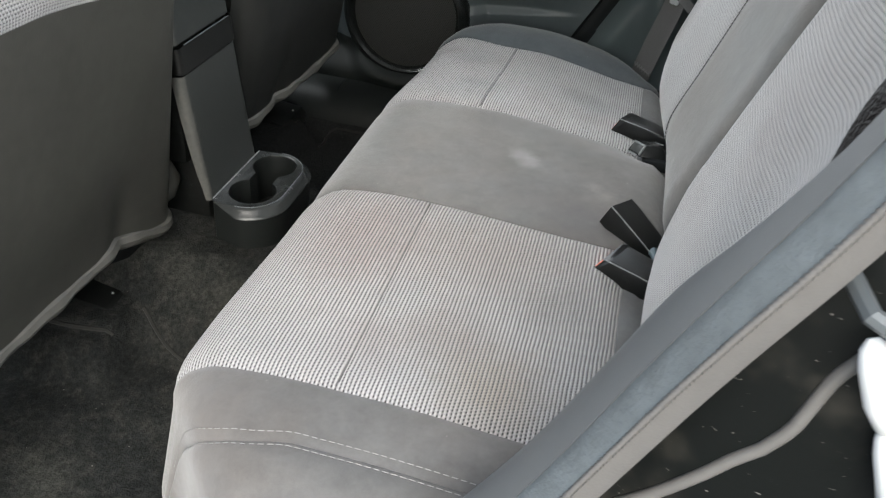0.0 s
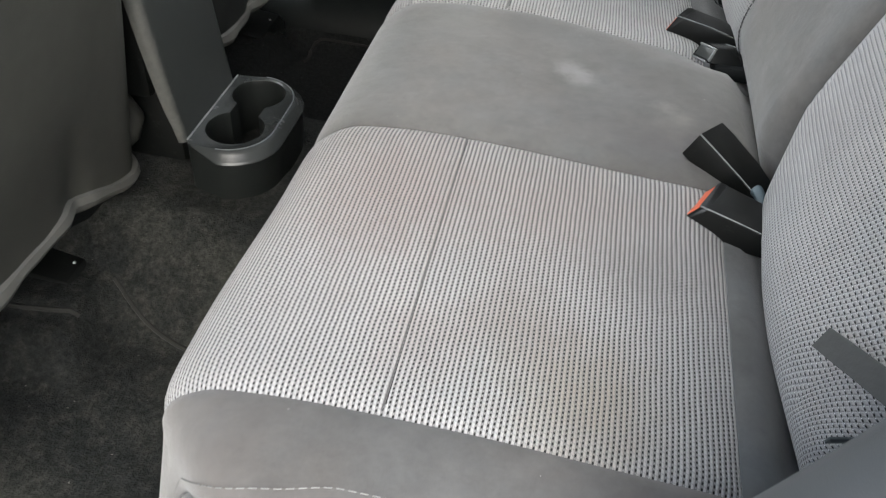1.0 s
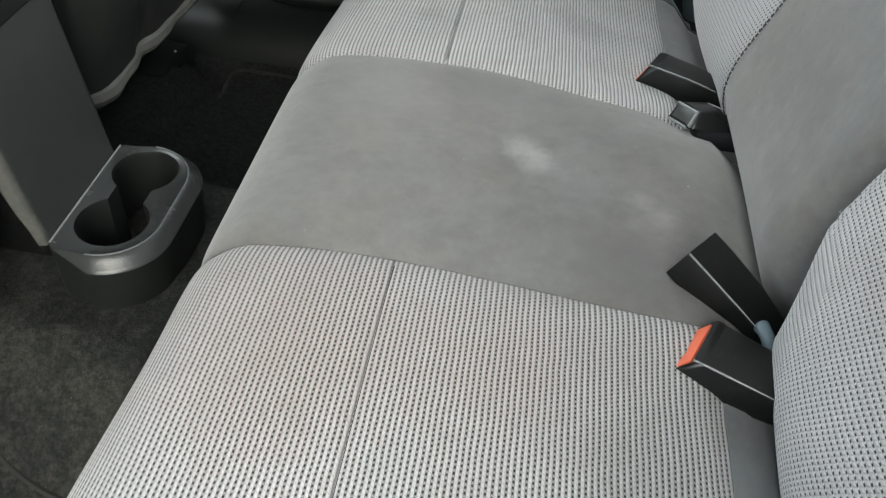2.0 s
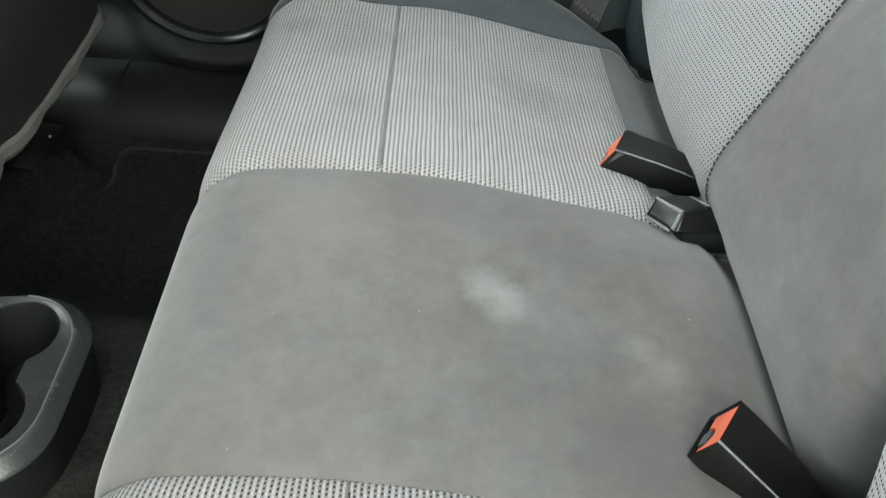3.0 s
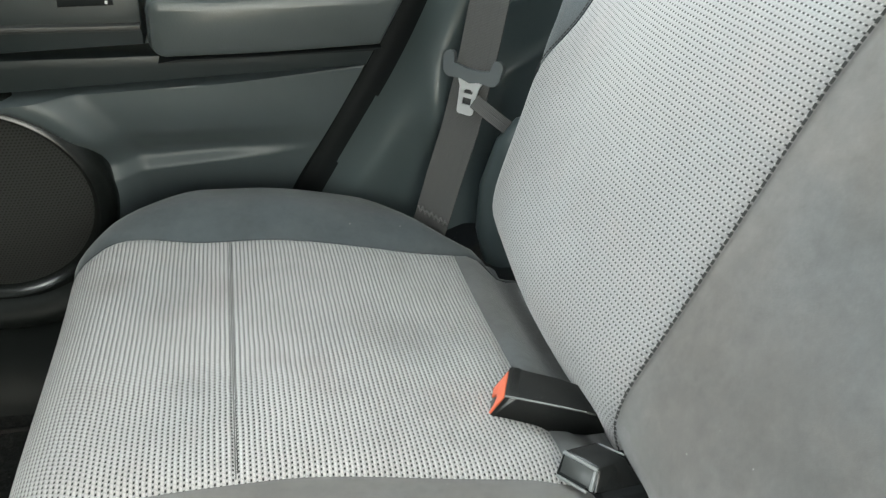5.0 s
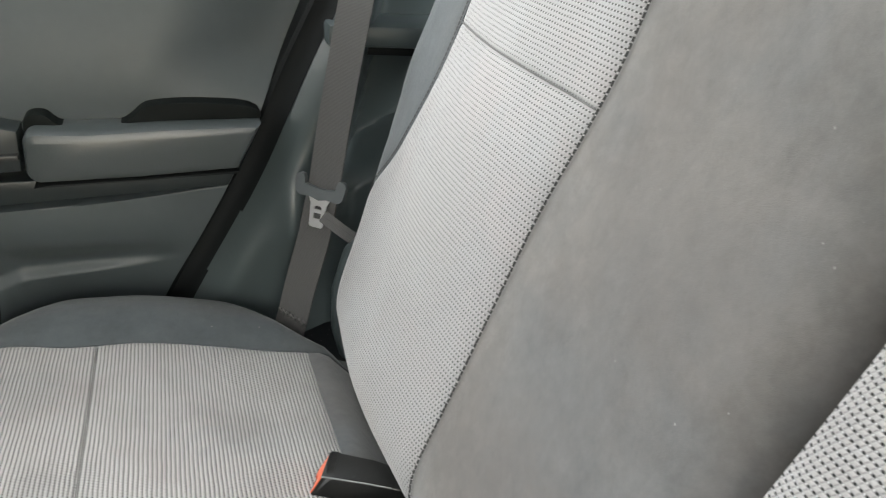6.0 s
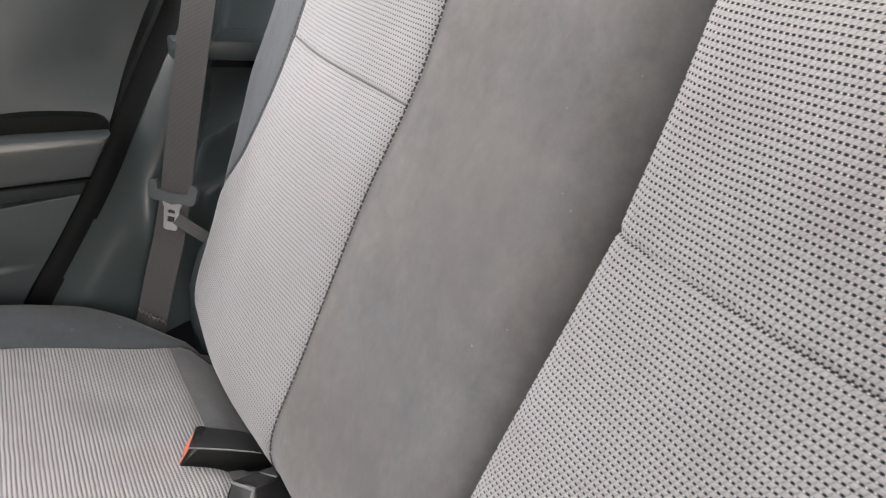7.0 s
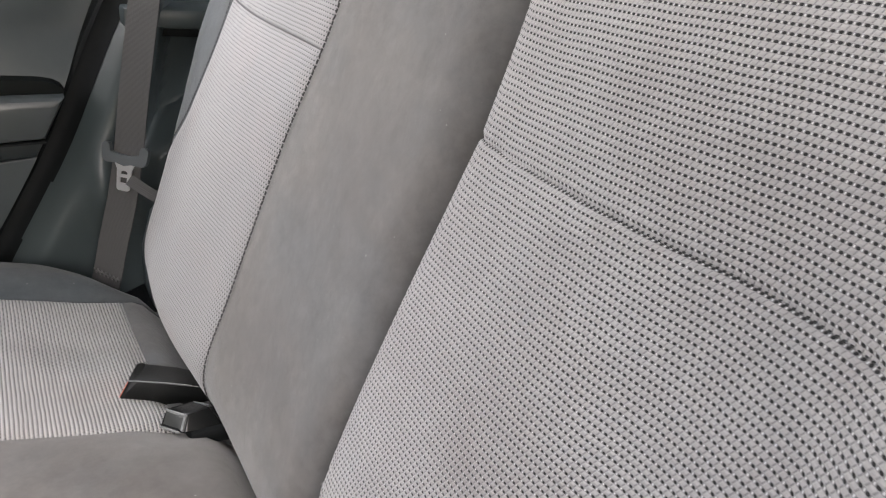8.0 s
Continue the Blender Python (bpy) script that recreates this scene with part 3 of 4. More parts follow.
def fb(u, v, plain_fb=fb):
    return plain_fb(u, v + 0.045 * smooth(0.64, 0.53, u) * math.exp(-((v - 0.50) / 0.08) ** 2) - 0.011 * smooth(0.68, 0.84, u) * math.exp(-((v - 0.152) / 0.10) ** 2) - 0.054 * smooth(0.55, 0.76, u) * math.exp(-((v - 0.50) / 0.08) ** 2))


part("centre_panel", padded(fb, 0.31, 1.04, -0.21, 0.152, groove=0.002), SUEDE_BACK, far_back, "dark grey brushed suede panel")
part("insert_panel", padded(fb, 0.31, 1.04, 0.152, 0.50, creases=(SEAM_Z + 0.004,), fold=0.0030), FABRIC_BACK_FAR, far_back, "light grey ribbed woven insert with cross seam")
part("cross_seam", tube([Vector(fb(SEAM_Z + 0.004, v)) + Vector((0.0004, 0, 0)) for v in spread(0.155, 0.495, 0.008)], 0.0009, 6), SEAM, far_back, "thin sewn seam across the insert")
part("side_bolster", padded(fb, 0.31, 1.04, 0.50, 0.68, groove=0.003), SUEDE_SHADED, far_back)
part("edge_seam", stitches(fb, [(u, 0.1495) for u in spread(0.36, 0.98, 0.004)], 0.0046, 0.0012, 0.0014, 0.0014), SEAM_DARK, far_back, "dark corded seam beside the insert")
part("edge_seam", stitches(fb, [(u, 0.4985) for u in spread(0.40, 0.98, 0.004)], 0.0046, 0.0012, 0.0012, 0.0011), SEAM_DARK, far_back, "dark corded seam beside the insert")
near_back = thing("narrow_seat_back", "grey rear backrest with a wide light woven insert", "seat back", "rear seat backs", at=(0.40, -0.3, 0.31))
nb = back_surface(-0.565, -0.143, 0.05, 0.018, -1)


def nb(u, v, plain_nb=nb):
    u += 0.055 * max(0.0, -0.20 - v)
    v -= 0.05 * smooth(0.60, 0.48, u) * math.exp(-((v + 0.50) / 0.06) ** 2)
    x, y, z = plain_nb(u, v - 0.07 * smooth(0.54, 0.43, u) * math.exp(-((v + 0.125) / 0.065) ** 2))
    return (x + 0.07 * smooth(-0.130, -0.085, v) * smooth(0.66, 0.50, u), y, z)



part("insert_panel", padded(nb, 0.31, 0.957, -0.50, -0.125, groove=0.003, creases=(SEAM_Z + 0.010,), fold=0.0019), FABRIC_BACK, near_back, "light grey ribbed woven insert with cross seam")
tagged(part("cross_seam", stitches(nb, [(SEAM_Z + 0.010, v) for v in spread(-0.495, -0.13, 0.004)], 0.0018, 0.0022, -0.0014, 0.0007), SEAM_DARK, near_back), "dark stitches sunk in the cross seam", kind="stuff")
part("top_panel", padded(nb, 0.957, 1.05, -0.50, -0.10, groove=0.003), SUEDE_SHADED, near_back)
part("inner_side", padded(nb, 0.31, 0.957, -0.125, -0.06, groove=0.002), SUEDE_SHADED, near_back)
part("side_bolster", padded(nb, 0.31, 1.05, -0.68, -0.50, groove=0.003), GRAINED, near_back, "dark wrinkled vinyl side")


# ---- floor ----
MAT_EDGE = [(-1.3, -0.32), (-0.53, -0.285), (-0.425, -0.268), (-0.408, -0.250), (-0.394, -0.216), (-0.37, -0.224), (-0.307, -0.241), (0.5, -0.26)]


def floor_at(u, v):
    z = 0.09 + 0.118 * smooth(0.255, 0.115, abs(v + 0.01))
    near_hump = smooth(-0.395, -0.425, u) * smooth(-0.345, -0.30, v) * smooth(0.0, -0.14, v)
    far_hump = smooth(-0.40, -0.44, u) * smooth(0.50, 0.46, v) * smooth(0.1, 0.2, v)
    z = max(z, 0.09 + 0.055 * max(near_hump, far_hump))
    z += 0.004 * noise.noise(Vector((u * 9, v * 9, 0.3))) + 0.0015 * noise.noise(Vector((u * 40, v * 40, 1.3)))
    z += 0.03 * smooth(0.50, 0.56, v)
    z += 0.012 * smooth(-0.007, 0.007, v - table(u, MAT_EDGE)) * smooth(0.0, -0.05, v)
    rim = smooth(0.530, 0.518, v) * smooth(-0.395, -0.383, u + 0.012 * smooth(0.50, 0.43, v)) if v > 0.437 else smooth(0.12, 0.24, v)
    z += 0.012 * rim * smooth(0.10, 0.22, v)
    return (u, v, z)


structure("floor", sheet(floor_at, spread(-1.2, 0.4, 0.009), spread(-0.72, 0.62, 0.006)), CARPET, "worn dusty black carpet over a centre tunnel", "floor")
def mat_binding(line):
    """The bound edge of a floor mat along places of the carpet."""
    return tube([Vector(floor_at(u, v)) + Vector((0, 0, 0.0005)) for u, v in line], 0.0034, 6)


mats = thing("floor_mat_edge", "dark bound edge of a floor mat on the carpet", "floor mat", "floor mat edges", at=(-0.38, -0.25, 0.10))
part("binding", mat_binding([(-0.60 + 0.18 * k, -0.286 + 0.018 * k ** 2) for k in spread(0, 1, 0.05)]), BINDING, mats)
mats = thing("floor_mat_edge", "dark bound edge of a floor mat on the carpet", "floor mat", "floor mat edges", at=(-0.38, 0.48, 0.10))
part("binding", mat_binding([(-0.386 + 0.004 * math.sin(k * 6), 0.440 + 0.072 * k) for k in spread(0, 1, 0.08)] + [(-0.376, 0.519), (-0.36, 0.522), (-0.28, 0.523), (-0.20, 0.523)]), BINDING, mats)
mats = thing("floor_mat_edge", "dark bound edge of a floor mat on the carpet", "floor mat", "floor mat edges", at=(-0.36, -0.23, 0.10))
part("binding", mat_binding([(-0.408 + 0.12 * k, -0.205 - 0.048 * k - 0.008 * math.sin(k * math.pi)) for k in spread(0, 1, 0.05)]), BINDING, mats)
for side, y0, y1 in ((-1, -0.258, -0.175), (1, 0.38, 0.50)):
    cover = thing("seat_rail_cover", "black plastic cover over the front seat rail", "rail cover", "seat rail covers", at=(-0.46, (y0 + y1) / 2, 0.145))
    part("shell", prism([(-0.56, 0.130), (-0.440, 0.130), (-0.442, 0.150), (-0.450, 0.160), (-0.56, 0.174)], "y", y0 + 0.02, y1, 0.004), BLACK, cover)
    bm = bmesh.new()
    bmesh.ops.create_uvsphere(bm, u_segments=10, v_segments=6, radius=0.0022, matrix=Matrix.Translation((-0.458, y1 - 0.03, 0.1615)))
    part("bolt_head", bm, STEEL, cover, "bright steel bolt head")

# ---- console and cup holder ----
console = thing("centre_console", "dark plastic centre console rear with a drawer band", "console", at=(-0.5, -0.02, 0.19))


def console_panel(u, v):
    """The rear face: u is the height, v runs across; the flanks turn forward."""
    half, mid = 0.086, -0.018
    x = -0.346 - 0.13 * (u - 0.285)
    d = half - abs(v - mid)
    turn = 0.0 if d > 0.010 else 0.010 * (1 - math.sqrt(max(0.0, 1 - ((0.010 - max(d, 0)) / 0.010) ** 2)))
    y = v if d >= 0 else mid + math.copysign(half, v - mid)
    taper = smooth(0.275, 0.43, u)
    y += smooth(-0.02, -0.09, v) * (0.010 + 0.006 * smooth(0.34, 0.285, u))
    return (x - turn + min(d, 0) * taper, y, u)


across = sorted(set(spread(-0.40, 0.36, 0.01)) | {-0.104 + k * 0.002 for k in range(12)} | {0.068 - k * 0.002 for k in range(12)})
inner = [v for v in across if -0.1135 < v < 0.0775]
part("rear_panel", sheet(console_panel, spread(0.282, 0.478, 0.02), inner), CONSOLE_WORN_LIT, console, "grained dark plastic, near corner pale with wear and caught light")
part("drawer_front", sheet(lambda u, v: Vector(console_panel(u, v)) + Vector((0.004, 0, 0)), [0.482, 0.485, 0.50, 0.515, 0.518], inner), BLACK, console)
part("upper_panel", sheet(console_panel, spread(0.522, 0.62, 0.02), inner), CONSOLE_WORN_LIT, console)
part("trim_strip", tube([Vector(console_panel(0.5195, v)) + Vector((0.004, 0, 0)) for v in across if -0.085 < v < 0.055], 0.0009), GREY, console, "thin pale trim strip")
part("core", boxed((-0.72, -0.080, 0.33), (-0.385, 0.045, 0.62), 0.01), BLACK, console)
part("foot", boxed((-0.72, -0.045, 0.12), (-0.375, 0.02, 0.329), 0.01), BLACK, console)


def two_holes(cx, cy1, cy2, r1, r2, n=28):
    """The outline of two round wells joined by a neck."""
    s1, s2 = math.asin(0.019 / r1), math.asin(0.019 / r2)
    pts = []
    for k in range(n + 1):
        a = -math.pi / 2 - (math.pi - s1) + (2 * math.pi - 2 * s1) * k / n
        pts.append((cx + r1 * math.cos(a), cy1 + r1 * math.sin(a)))
    for k in range(n + 1):
        a = math.pi / 2 - (math.pi - s2) + (2 * math.pi - 2 * s2) * k / n
        pts.append((cx + r2 * math.cos(a), cy2 + r2 * math.sin(a)))
    return pts


def rounded(x0, x1, y0, y1, r, n=10):
    pts = []
    for cx, cy, a0, rr in ((x1 - r, y1 - r, 0, r), (x0 + 0.006, y1 - 0.006, 90, 0.006), (x0 + 0.006, y0 + 0.006, 180, 0.006), (x1 - r, y0 + r, 270, r)):
        for k in range(n + 1):
            a = radians(a0 + 90 * k / n)
            pts.append((cx + rr * math.cos(a), cy + rr * math.sin(a)))
    return pts


def cup_holder():
    holder = thing("cup_holder", "black plastic double cup holder on the tunnel", "cup holder", at=(-0.29, -0.01, 0.18))
    bm = bmesh.new()

    def loop(pts, z, level=None):
        vs = [bm.verts.new((x, y, z if level is None else level + (z - level) * smooth(-0.350, -0.305, x))) for x, y in pts]
        return vs, [bm.edges.new((vs[i], vs[(i + 1) % len(vs)])) for i in range(len(vs))]

    def join(a, b):
        for i in range(len(a)):
            bm.faces.new((a[i], a[(i + 1) % len(a)], b[(i + 1) % len(b)], b[i]))

    def ring(d):
        pts = rounded(-0.345, -0.251 + d, -0.095 - d, 0.080 + d, 0.054 + d * 0.6)
        return [(x, y + (d + 0.004) * smooth(-0.31, -0.345, x) * (1 if y < 0 else -1)) for x, y in pts]
    wells = (-0.301, -0.043, 0.0395, 0.0365, 0.0350)
    first, e1 = loop(ring(-0.003), 0.287)
    hole, e2 = loop(two_holes(*wells), 0.286)
    bmesh.ops.triangle_fill(bm, use_beauty=True, edges=e1 + e2)
    last = first
    for d, z in ((-0.0018, 0.2877), (-0.0004, 0.2880), (0.0008, 0.2876), (0.0045, 0.2830), (0.0090, 0.2765), (0.0112, 0.2745), (0.0116, 0.2728), (0.0100, 0.2718)):
        nxt, _ = loop(ring(d), z, 0.286)
        join(last, nxt)
        last = nxt
    bmesh.ops.recalc_face_normals(bm, faces=bm.faces)
    part("tray", bm, TRAY, holder, "worn grey moulded rim with two round wells")
    bm = bmesh.new()
    low, _ = loop(two_holes(*wells), 0.286)
    for d, z in ((0.0006, 0.2845), (0.0008, 0.28), (0.0016, 0.205), (0.002, 0.200)):
        nxt, _ = loop(two_holes(wells[0], wells[1], wells[2], wells[3] - d, wells[4] - d), z)
        join(low, nxt)
        low = nxt
    bm.faces.new(low)
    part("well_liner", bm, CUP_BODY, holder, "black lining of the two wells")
    bm = bmesh.new()
    last = None
    for d, z in ((0.0098, 0.2723), (0.009, 0.25), (0.006, 0.20), (0.004, 0.165)):
        nxt, _ = loop(ring(d), z, 0.286 if z > 0.26 else None)
        if last:
            join(last, nxt)
        last = nxt
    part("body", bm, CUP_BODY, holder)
    part("worn_edge", tube([(-0.3445, -0.086 + 0.016 * k, 0.2876) for k in range(11)], 0.0011, 6), LATCH_FACE, holder, "pale worn edge against the console")
    edge = ring(-0.0002)
    edge = [p for p in edge[33:] + edge[:11] if p[0] > -0.325]
    part("rim_edge", tube([(x, y, 0.2879) for x, y in edge], 0.0009, 6), GREY, holder, "pale edge round the rim")
    turn = [radians(a) for a in range(-66, 31, 8)]
    curve = [(wells[0] + 0.0335 * math.cos(a), wells[1] + 0.0335 * math.sin(a)) for a in turn] + [(wells[0] + 0.0358 * math.cos(a), wells[1] + 0.0358 * math.sin(a)) for a in reversed(turn)]
    part("spring_tab", prism(curve, "z", 0.202, 0.268, 0.0008), CONSOLE, holder, "curved grey retaining tab in a well")
    return holder


cup_holder()


# ---- front seats ----
def front_seat(y0, y1, hem, inner, vinyl):
    seat = thing("front_seat", "front seat back in dark grey vinyl seen from behind", "front seat", "front seats", at=(-0.45, (y0 + y1) / 2, 0.09))
    low = 0.262

    def face(u, v):
        d = min(v - y0, y1 - v)
        r = 0.045
        curl = 0.0 if d > r else r * (1 - math.sqrt(max(0.0, 1 - ((r - max(d, 0)) / r) ** 2)))
        k = (v - y0) / (y1 - y0)
        x = -0.402 + 0.16 * (u - 0.27) - curl
        x += 0.010 * math.sin(k * math.pi) * smooth(0.25, 0.45, u)
        x += 0.0025 * noise.noise(Vector((v * 7, u * 5, y0 * 9))) * smooth(0.7, 0.3, u)
        fold = abs(v - inner) - 0.14 - 0.05 * (u - 0.27)
        x -= 0.010 * math.exp(-(fold / 0.02) ** 2) * smooth(0.42, 0.27, u)
        return (x, v, u + hem(v) * smooth(0.5, 0.26, u))
    vs = sorted(set(spread(y0, y1, 0.012)) | {y0 + 0.003, y1 - 0.003, y0 + 0.007, y1 - 0.007})
    part("back_panel", sheet(face, spread(low, 0.675, 0.015), vs), vinyl, seat, "dusty dark vinyl back panel")
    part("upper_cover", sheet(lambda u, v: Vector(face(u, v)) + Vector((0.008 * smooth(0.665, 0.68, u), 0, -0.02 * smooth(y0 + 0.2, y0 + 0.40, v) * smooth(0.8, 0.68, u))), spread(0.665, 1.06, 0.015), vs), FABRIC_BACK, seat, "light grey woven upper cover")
    fold = [Vector(face(low, v)) + Vector((-0.013, 0, -0.013 + 0.0015 * math.sin(v * 31))) for v in vs]
    part("under_hem", tube(fold, 0.0085), vinyl, seat, "second darker fold under the hem")
    roll = [Vector(face(low, v)) + Vector((-0.003, 0, -0.002 + 0.0006 * math.sin(v * 90))) for v in vs]
    part("hem", tube(roll, [0.0106 + 0.0016 * math.sin(v * 45) + 0.0008 * math.sin(v * 113) for v in vs]), HEM, seat, "worn pale rolled hem")
    part("under_panel", sheet(lambda u, v: (face(low, v)[0] - 0.012 - 0.6 * (low - u), v, u + hem(v)), spread(0.20, low, 0.02), vs), RUBBER, seat)
    part("frame", boxed((-0.62, y0 + 0.05, 0.22), (-0.47, y1 - 0.05, 1.05), 0.03), VINYL, seat)
    hinge = tube([(-0.43, inner, 0.352), (-0.425, inner + math.copysign(0.012, -inner), 0.325), (-0.425, inner + math.copysign(0.019, -inner), 0.300), (-0.432, inner + math.copysign(0.016, -inner), 0.275), (-0.44, inner, 0.255)], [0.006, 0.014, 0.02, 0.018, 0.008], 12)
    part("recliner_cover", hinge, VINYL, seat)
    return seat


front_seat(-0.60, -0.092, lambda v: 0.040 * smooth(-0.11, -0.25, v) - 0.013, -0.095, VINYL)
front_seat(0.135, 0.62, lambda v: 0.020 + 0.004 * math.cos((v - 0.135) * 9), 0.138, VINYL_SHADED)

# ---- far door ----
SEAL_ROWS = [(0.20, 0.03), (0.33, 0.085), (0.53, 0.190), (0.69, 0.252), (0.79, 0.298), (1.0, 0.37), (1.3, 0.45)]


def seal_line(z):
    return sum(table(z + d, SEAL_ROWS) for d in (-0.04, -0.02, 0, 0.02, 0.04)) / 5


door = thing("door_1", "dark grey plastic rear door trim with armrest and round speaker", "door", kind="structure", at=(-0.1, 0.72, 0.17))


def door_face(s, w):
    v = w + 0.079 * s * smooth(0.24, 0.44, w) * smooth(0.80, 0.60, w)
    u = -0.75 + (s + 0.75) / 1.09 * (seal_line(v) - 0.002 + 0.75)
    line = 0.4955 + 0.079 * u
    y = 0.695 + 0.040 * smooth(0.62, 0.88, v) - 0.006 * smooth(-0.2, 0.2, u)
    y += 0.010 * smooth(line - 0.004, line + 0.001, v) * smooth(line + 0.060, line + 0.050, v)
    y += 0.030 * smooth(0.08, 0.25, u - 0.45 * (v - 0.70)) * smooth(0.60, 0.70, v)
    k = (0.128 - u) / 0.26
    if k > 0:
        half = 0.013 + 0.012 * min(k, 1.0)
        mid = 0.413 - 0.020 * k
        d = (v - mid) / half
        y += 0.013 * smooth(0.0, 0.6, k) * smooth(1.6, -0.3, d) * smooth(-1.3, -0.4, d)
    r = math.hypot(u + 0.272, v - 0.341)
    y -= 0.020 * smooth(0.185, 0.145, r)
    y -= 0.028 * smooth(line + 0.001, line - 0.005, v) * smooth(0.34, 0.47, v) * smooth(0.0, 0.3, 0.26 - u)
    y -= 0.045 * smooth(0.25, 0.19, v)
    y += 0.04 * smooth(0.132, 0.120, r)
    return (u, y, v)


part("panel", sheet(door_face, spread(-0.75, 0.34, 0.006), spread(0.225, 0.36, 0.005) + spread(0.362, 0.53, 0.0016) + spread(0.535, 0.86, 0.006)), DOOR, door)
part("pocket", sheet(lambda u, v: Vector(door_face(u, v)) - Vector((0, 0.003, 0)), spread(-0.75, -0.415, 0.012), spread(0.225, 0.43, 0.01)), SILL, door, "black door pocket panel")
part("lower_skirt", sheet(lambda u, v: Vector(door_face(u, v)) - Vector((0, 0.003, 0)), spread(-0.75, 0.34, 0.012), spread(0.17, 0.268, 0.007)), SILL, door, "black lower edge of the door trim")


def slab(outline, y0, y1, bevel):
    return prism(outline, "y", y0, y1, bevel)


def soften(pts, times=2):
    """Rounds the corners of a closed outline."""
    for _ in range(times):
        pts = [(p[0] + (q[0] - p[0]) * k, p[1] + (q[1] - p[1]) * k) for p, q in zip(pts, pts[1:] + pts[:1]) for k in (0.25, 0.75)]
    return pts


def arc(cx, cz, r, a0, a1, n=6):
    return [(cx + r * math.cos(radians(a0 + (a1 - a0) * k / n)), cz + r * math.sin(radians(a0 + (a1 - a0) * k / n))) for k in range(n + 1)]


armrest = slab(arc(-0.050, 0.548, 0.018, 180, 262) + [(0.06, 0.5355), (0.186, 0.546), (0.215, 0.608), (0.10, 0.604), (0.0, 0.597)] + arc(-0.052, 0.582, 0.016, 100, 180), 0.636, 0.72, 0.012)
part("armrest", armrest, ARMREST, door, "grained vinyl armrest with rounded edge")
part("grab_rim", slab(soften([(-0.070, 0.598), (-0.066, 0.607), (-0.058, 0.6115), (-0.044, 0.6115), (-0.036, 0.604), (-0.028, 0.597), (0.0, 0.595), (0.042, 0.598), (0.056, 0.607), (0.068, 0.620), (0.080, 0.625), (0.125, 0.629), (0.222, 0.625), (0.211, 0.590), (0.0, 0.580), (-0.068, 0.582)]), 0.668, 0.73, 0.003), RIM_SHADED, door, "raised rim of the grab recess, its shade in the black")
part("band", slab([(-0.75, 0.441), (0.174, 0.514), (0.188, 0.543), (-0.068, 0.526), (-0.75, 0.500)], 0.663, 0.71, 0.0035), DOOR_DARK, door, "dark trim band below the armrest")
part("gap", slab([(-0.060, 0.5275), (0.186, 0.5430), (0.186, 0.5465), (0.06, 0.5365), (-0.040, 0.5315)], 0.6345, 0.66, 0.0006), RUBBER, door, "dark joint under the armrest")
part("switch_panel", slab([(-0.40, 0.515), (-0.0735, 0.5405), (-0.0735, 0.594), (-0.10, 0.600), (-0.40, 0.594)], 0.655, 0.72, 0.006), DOOR_DARK, door)
part("switch_ledge", slab([(-0.40, 0.548), (-0.0745, 0.560), (-0.0745, 0.5665), (-0.40, 0.556)], 0.645, 0.70, 0.002), PLASTIC, door)
part("handle_slot", slab([(-0.155, 0.5815), (-0.100, 0.585), (-0.100, 0.594), (-0.155, 0.591)], 0.6535, 0.66, 0.001), RUBBER, door, "black slot beside the handle")
# Tiny steel box stands in for a glint at the slot.
part("slot_glint", boxed((-0.108, 0.652, 0.586), (-0.105, 0.655, 0.590), 0.001), STEEL, door)

ring_c = (-0.272, 0.658, 0.341)
N = 64


def turned(profile, centre):
    """A ring about the y axis from rows of radius and depth."""
    bm = bmesh.new()
    loops = [[bm.verts.new((centre[0] + r * math.cos(2 * math.pi * k / N), centre[1] + dy, centre[2] + r * math.sin(2 * math.pi * k / N))) for k in range(N)] for r, dy in profile]
    for a, b in zip(loops, loops[1:]):
        for k in range(N):
            bm.faces.new((a[k], a[(k + 1) % N], b[(k + 1) % N], b[k]))
    return bm


speaker = part("speaker_ring", turned([(0.146, 0.035), (0.145, 0.014), (0.141, 0.004), (0.136, 0.0), (0.131, -0.007), (0.125, -0.009), (0.120, -0.004), (0.117, 0.004), (0.115, 0.012)], ring_c), RING, door)
part("speaker_grille", turned([(0.116, 0.007), (0.09, 0.003), (0.06, 0.0), (0.03, -0.002), (0.0005, -0.002)], ring_c), GRILLE, speaker, "black perforated speaker grille")
sill = structure("door_sill", prism([(0.53, 0.06), (0.545, 0.125), (0.565, 0.158), (0.60, 0.172), (0.64, 0.176), (0.72, 0.178), (0.72, 0.06)], "x", -1.2, 0.25, 0.003), SILL, "dark plastic door sill trim", "sill")
structure("sill_joint", prism([(0.558, 0.15), (0.60, 0.1745), (0.645, 0.1785), (0.645, 0.176), (0.60, 0.17)], "x", -0.402, -0.3985), RUBBER, "thin joint across the sill trim", "joint")

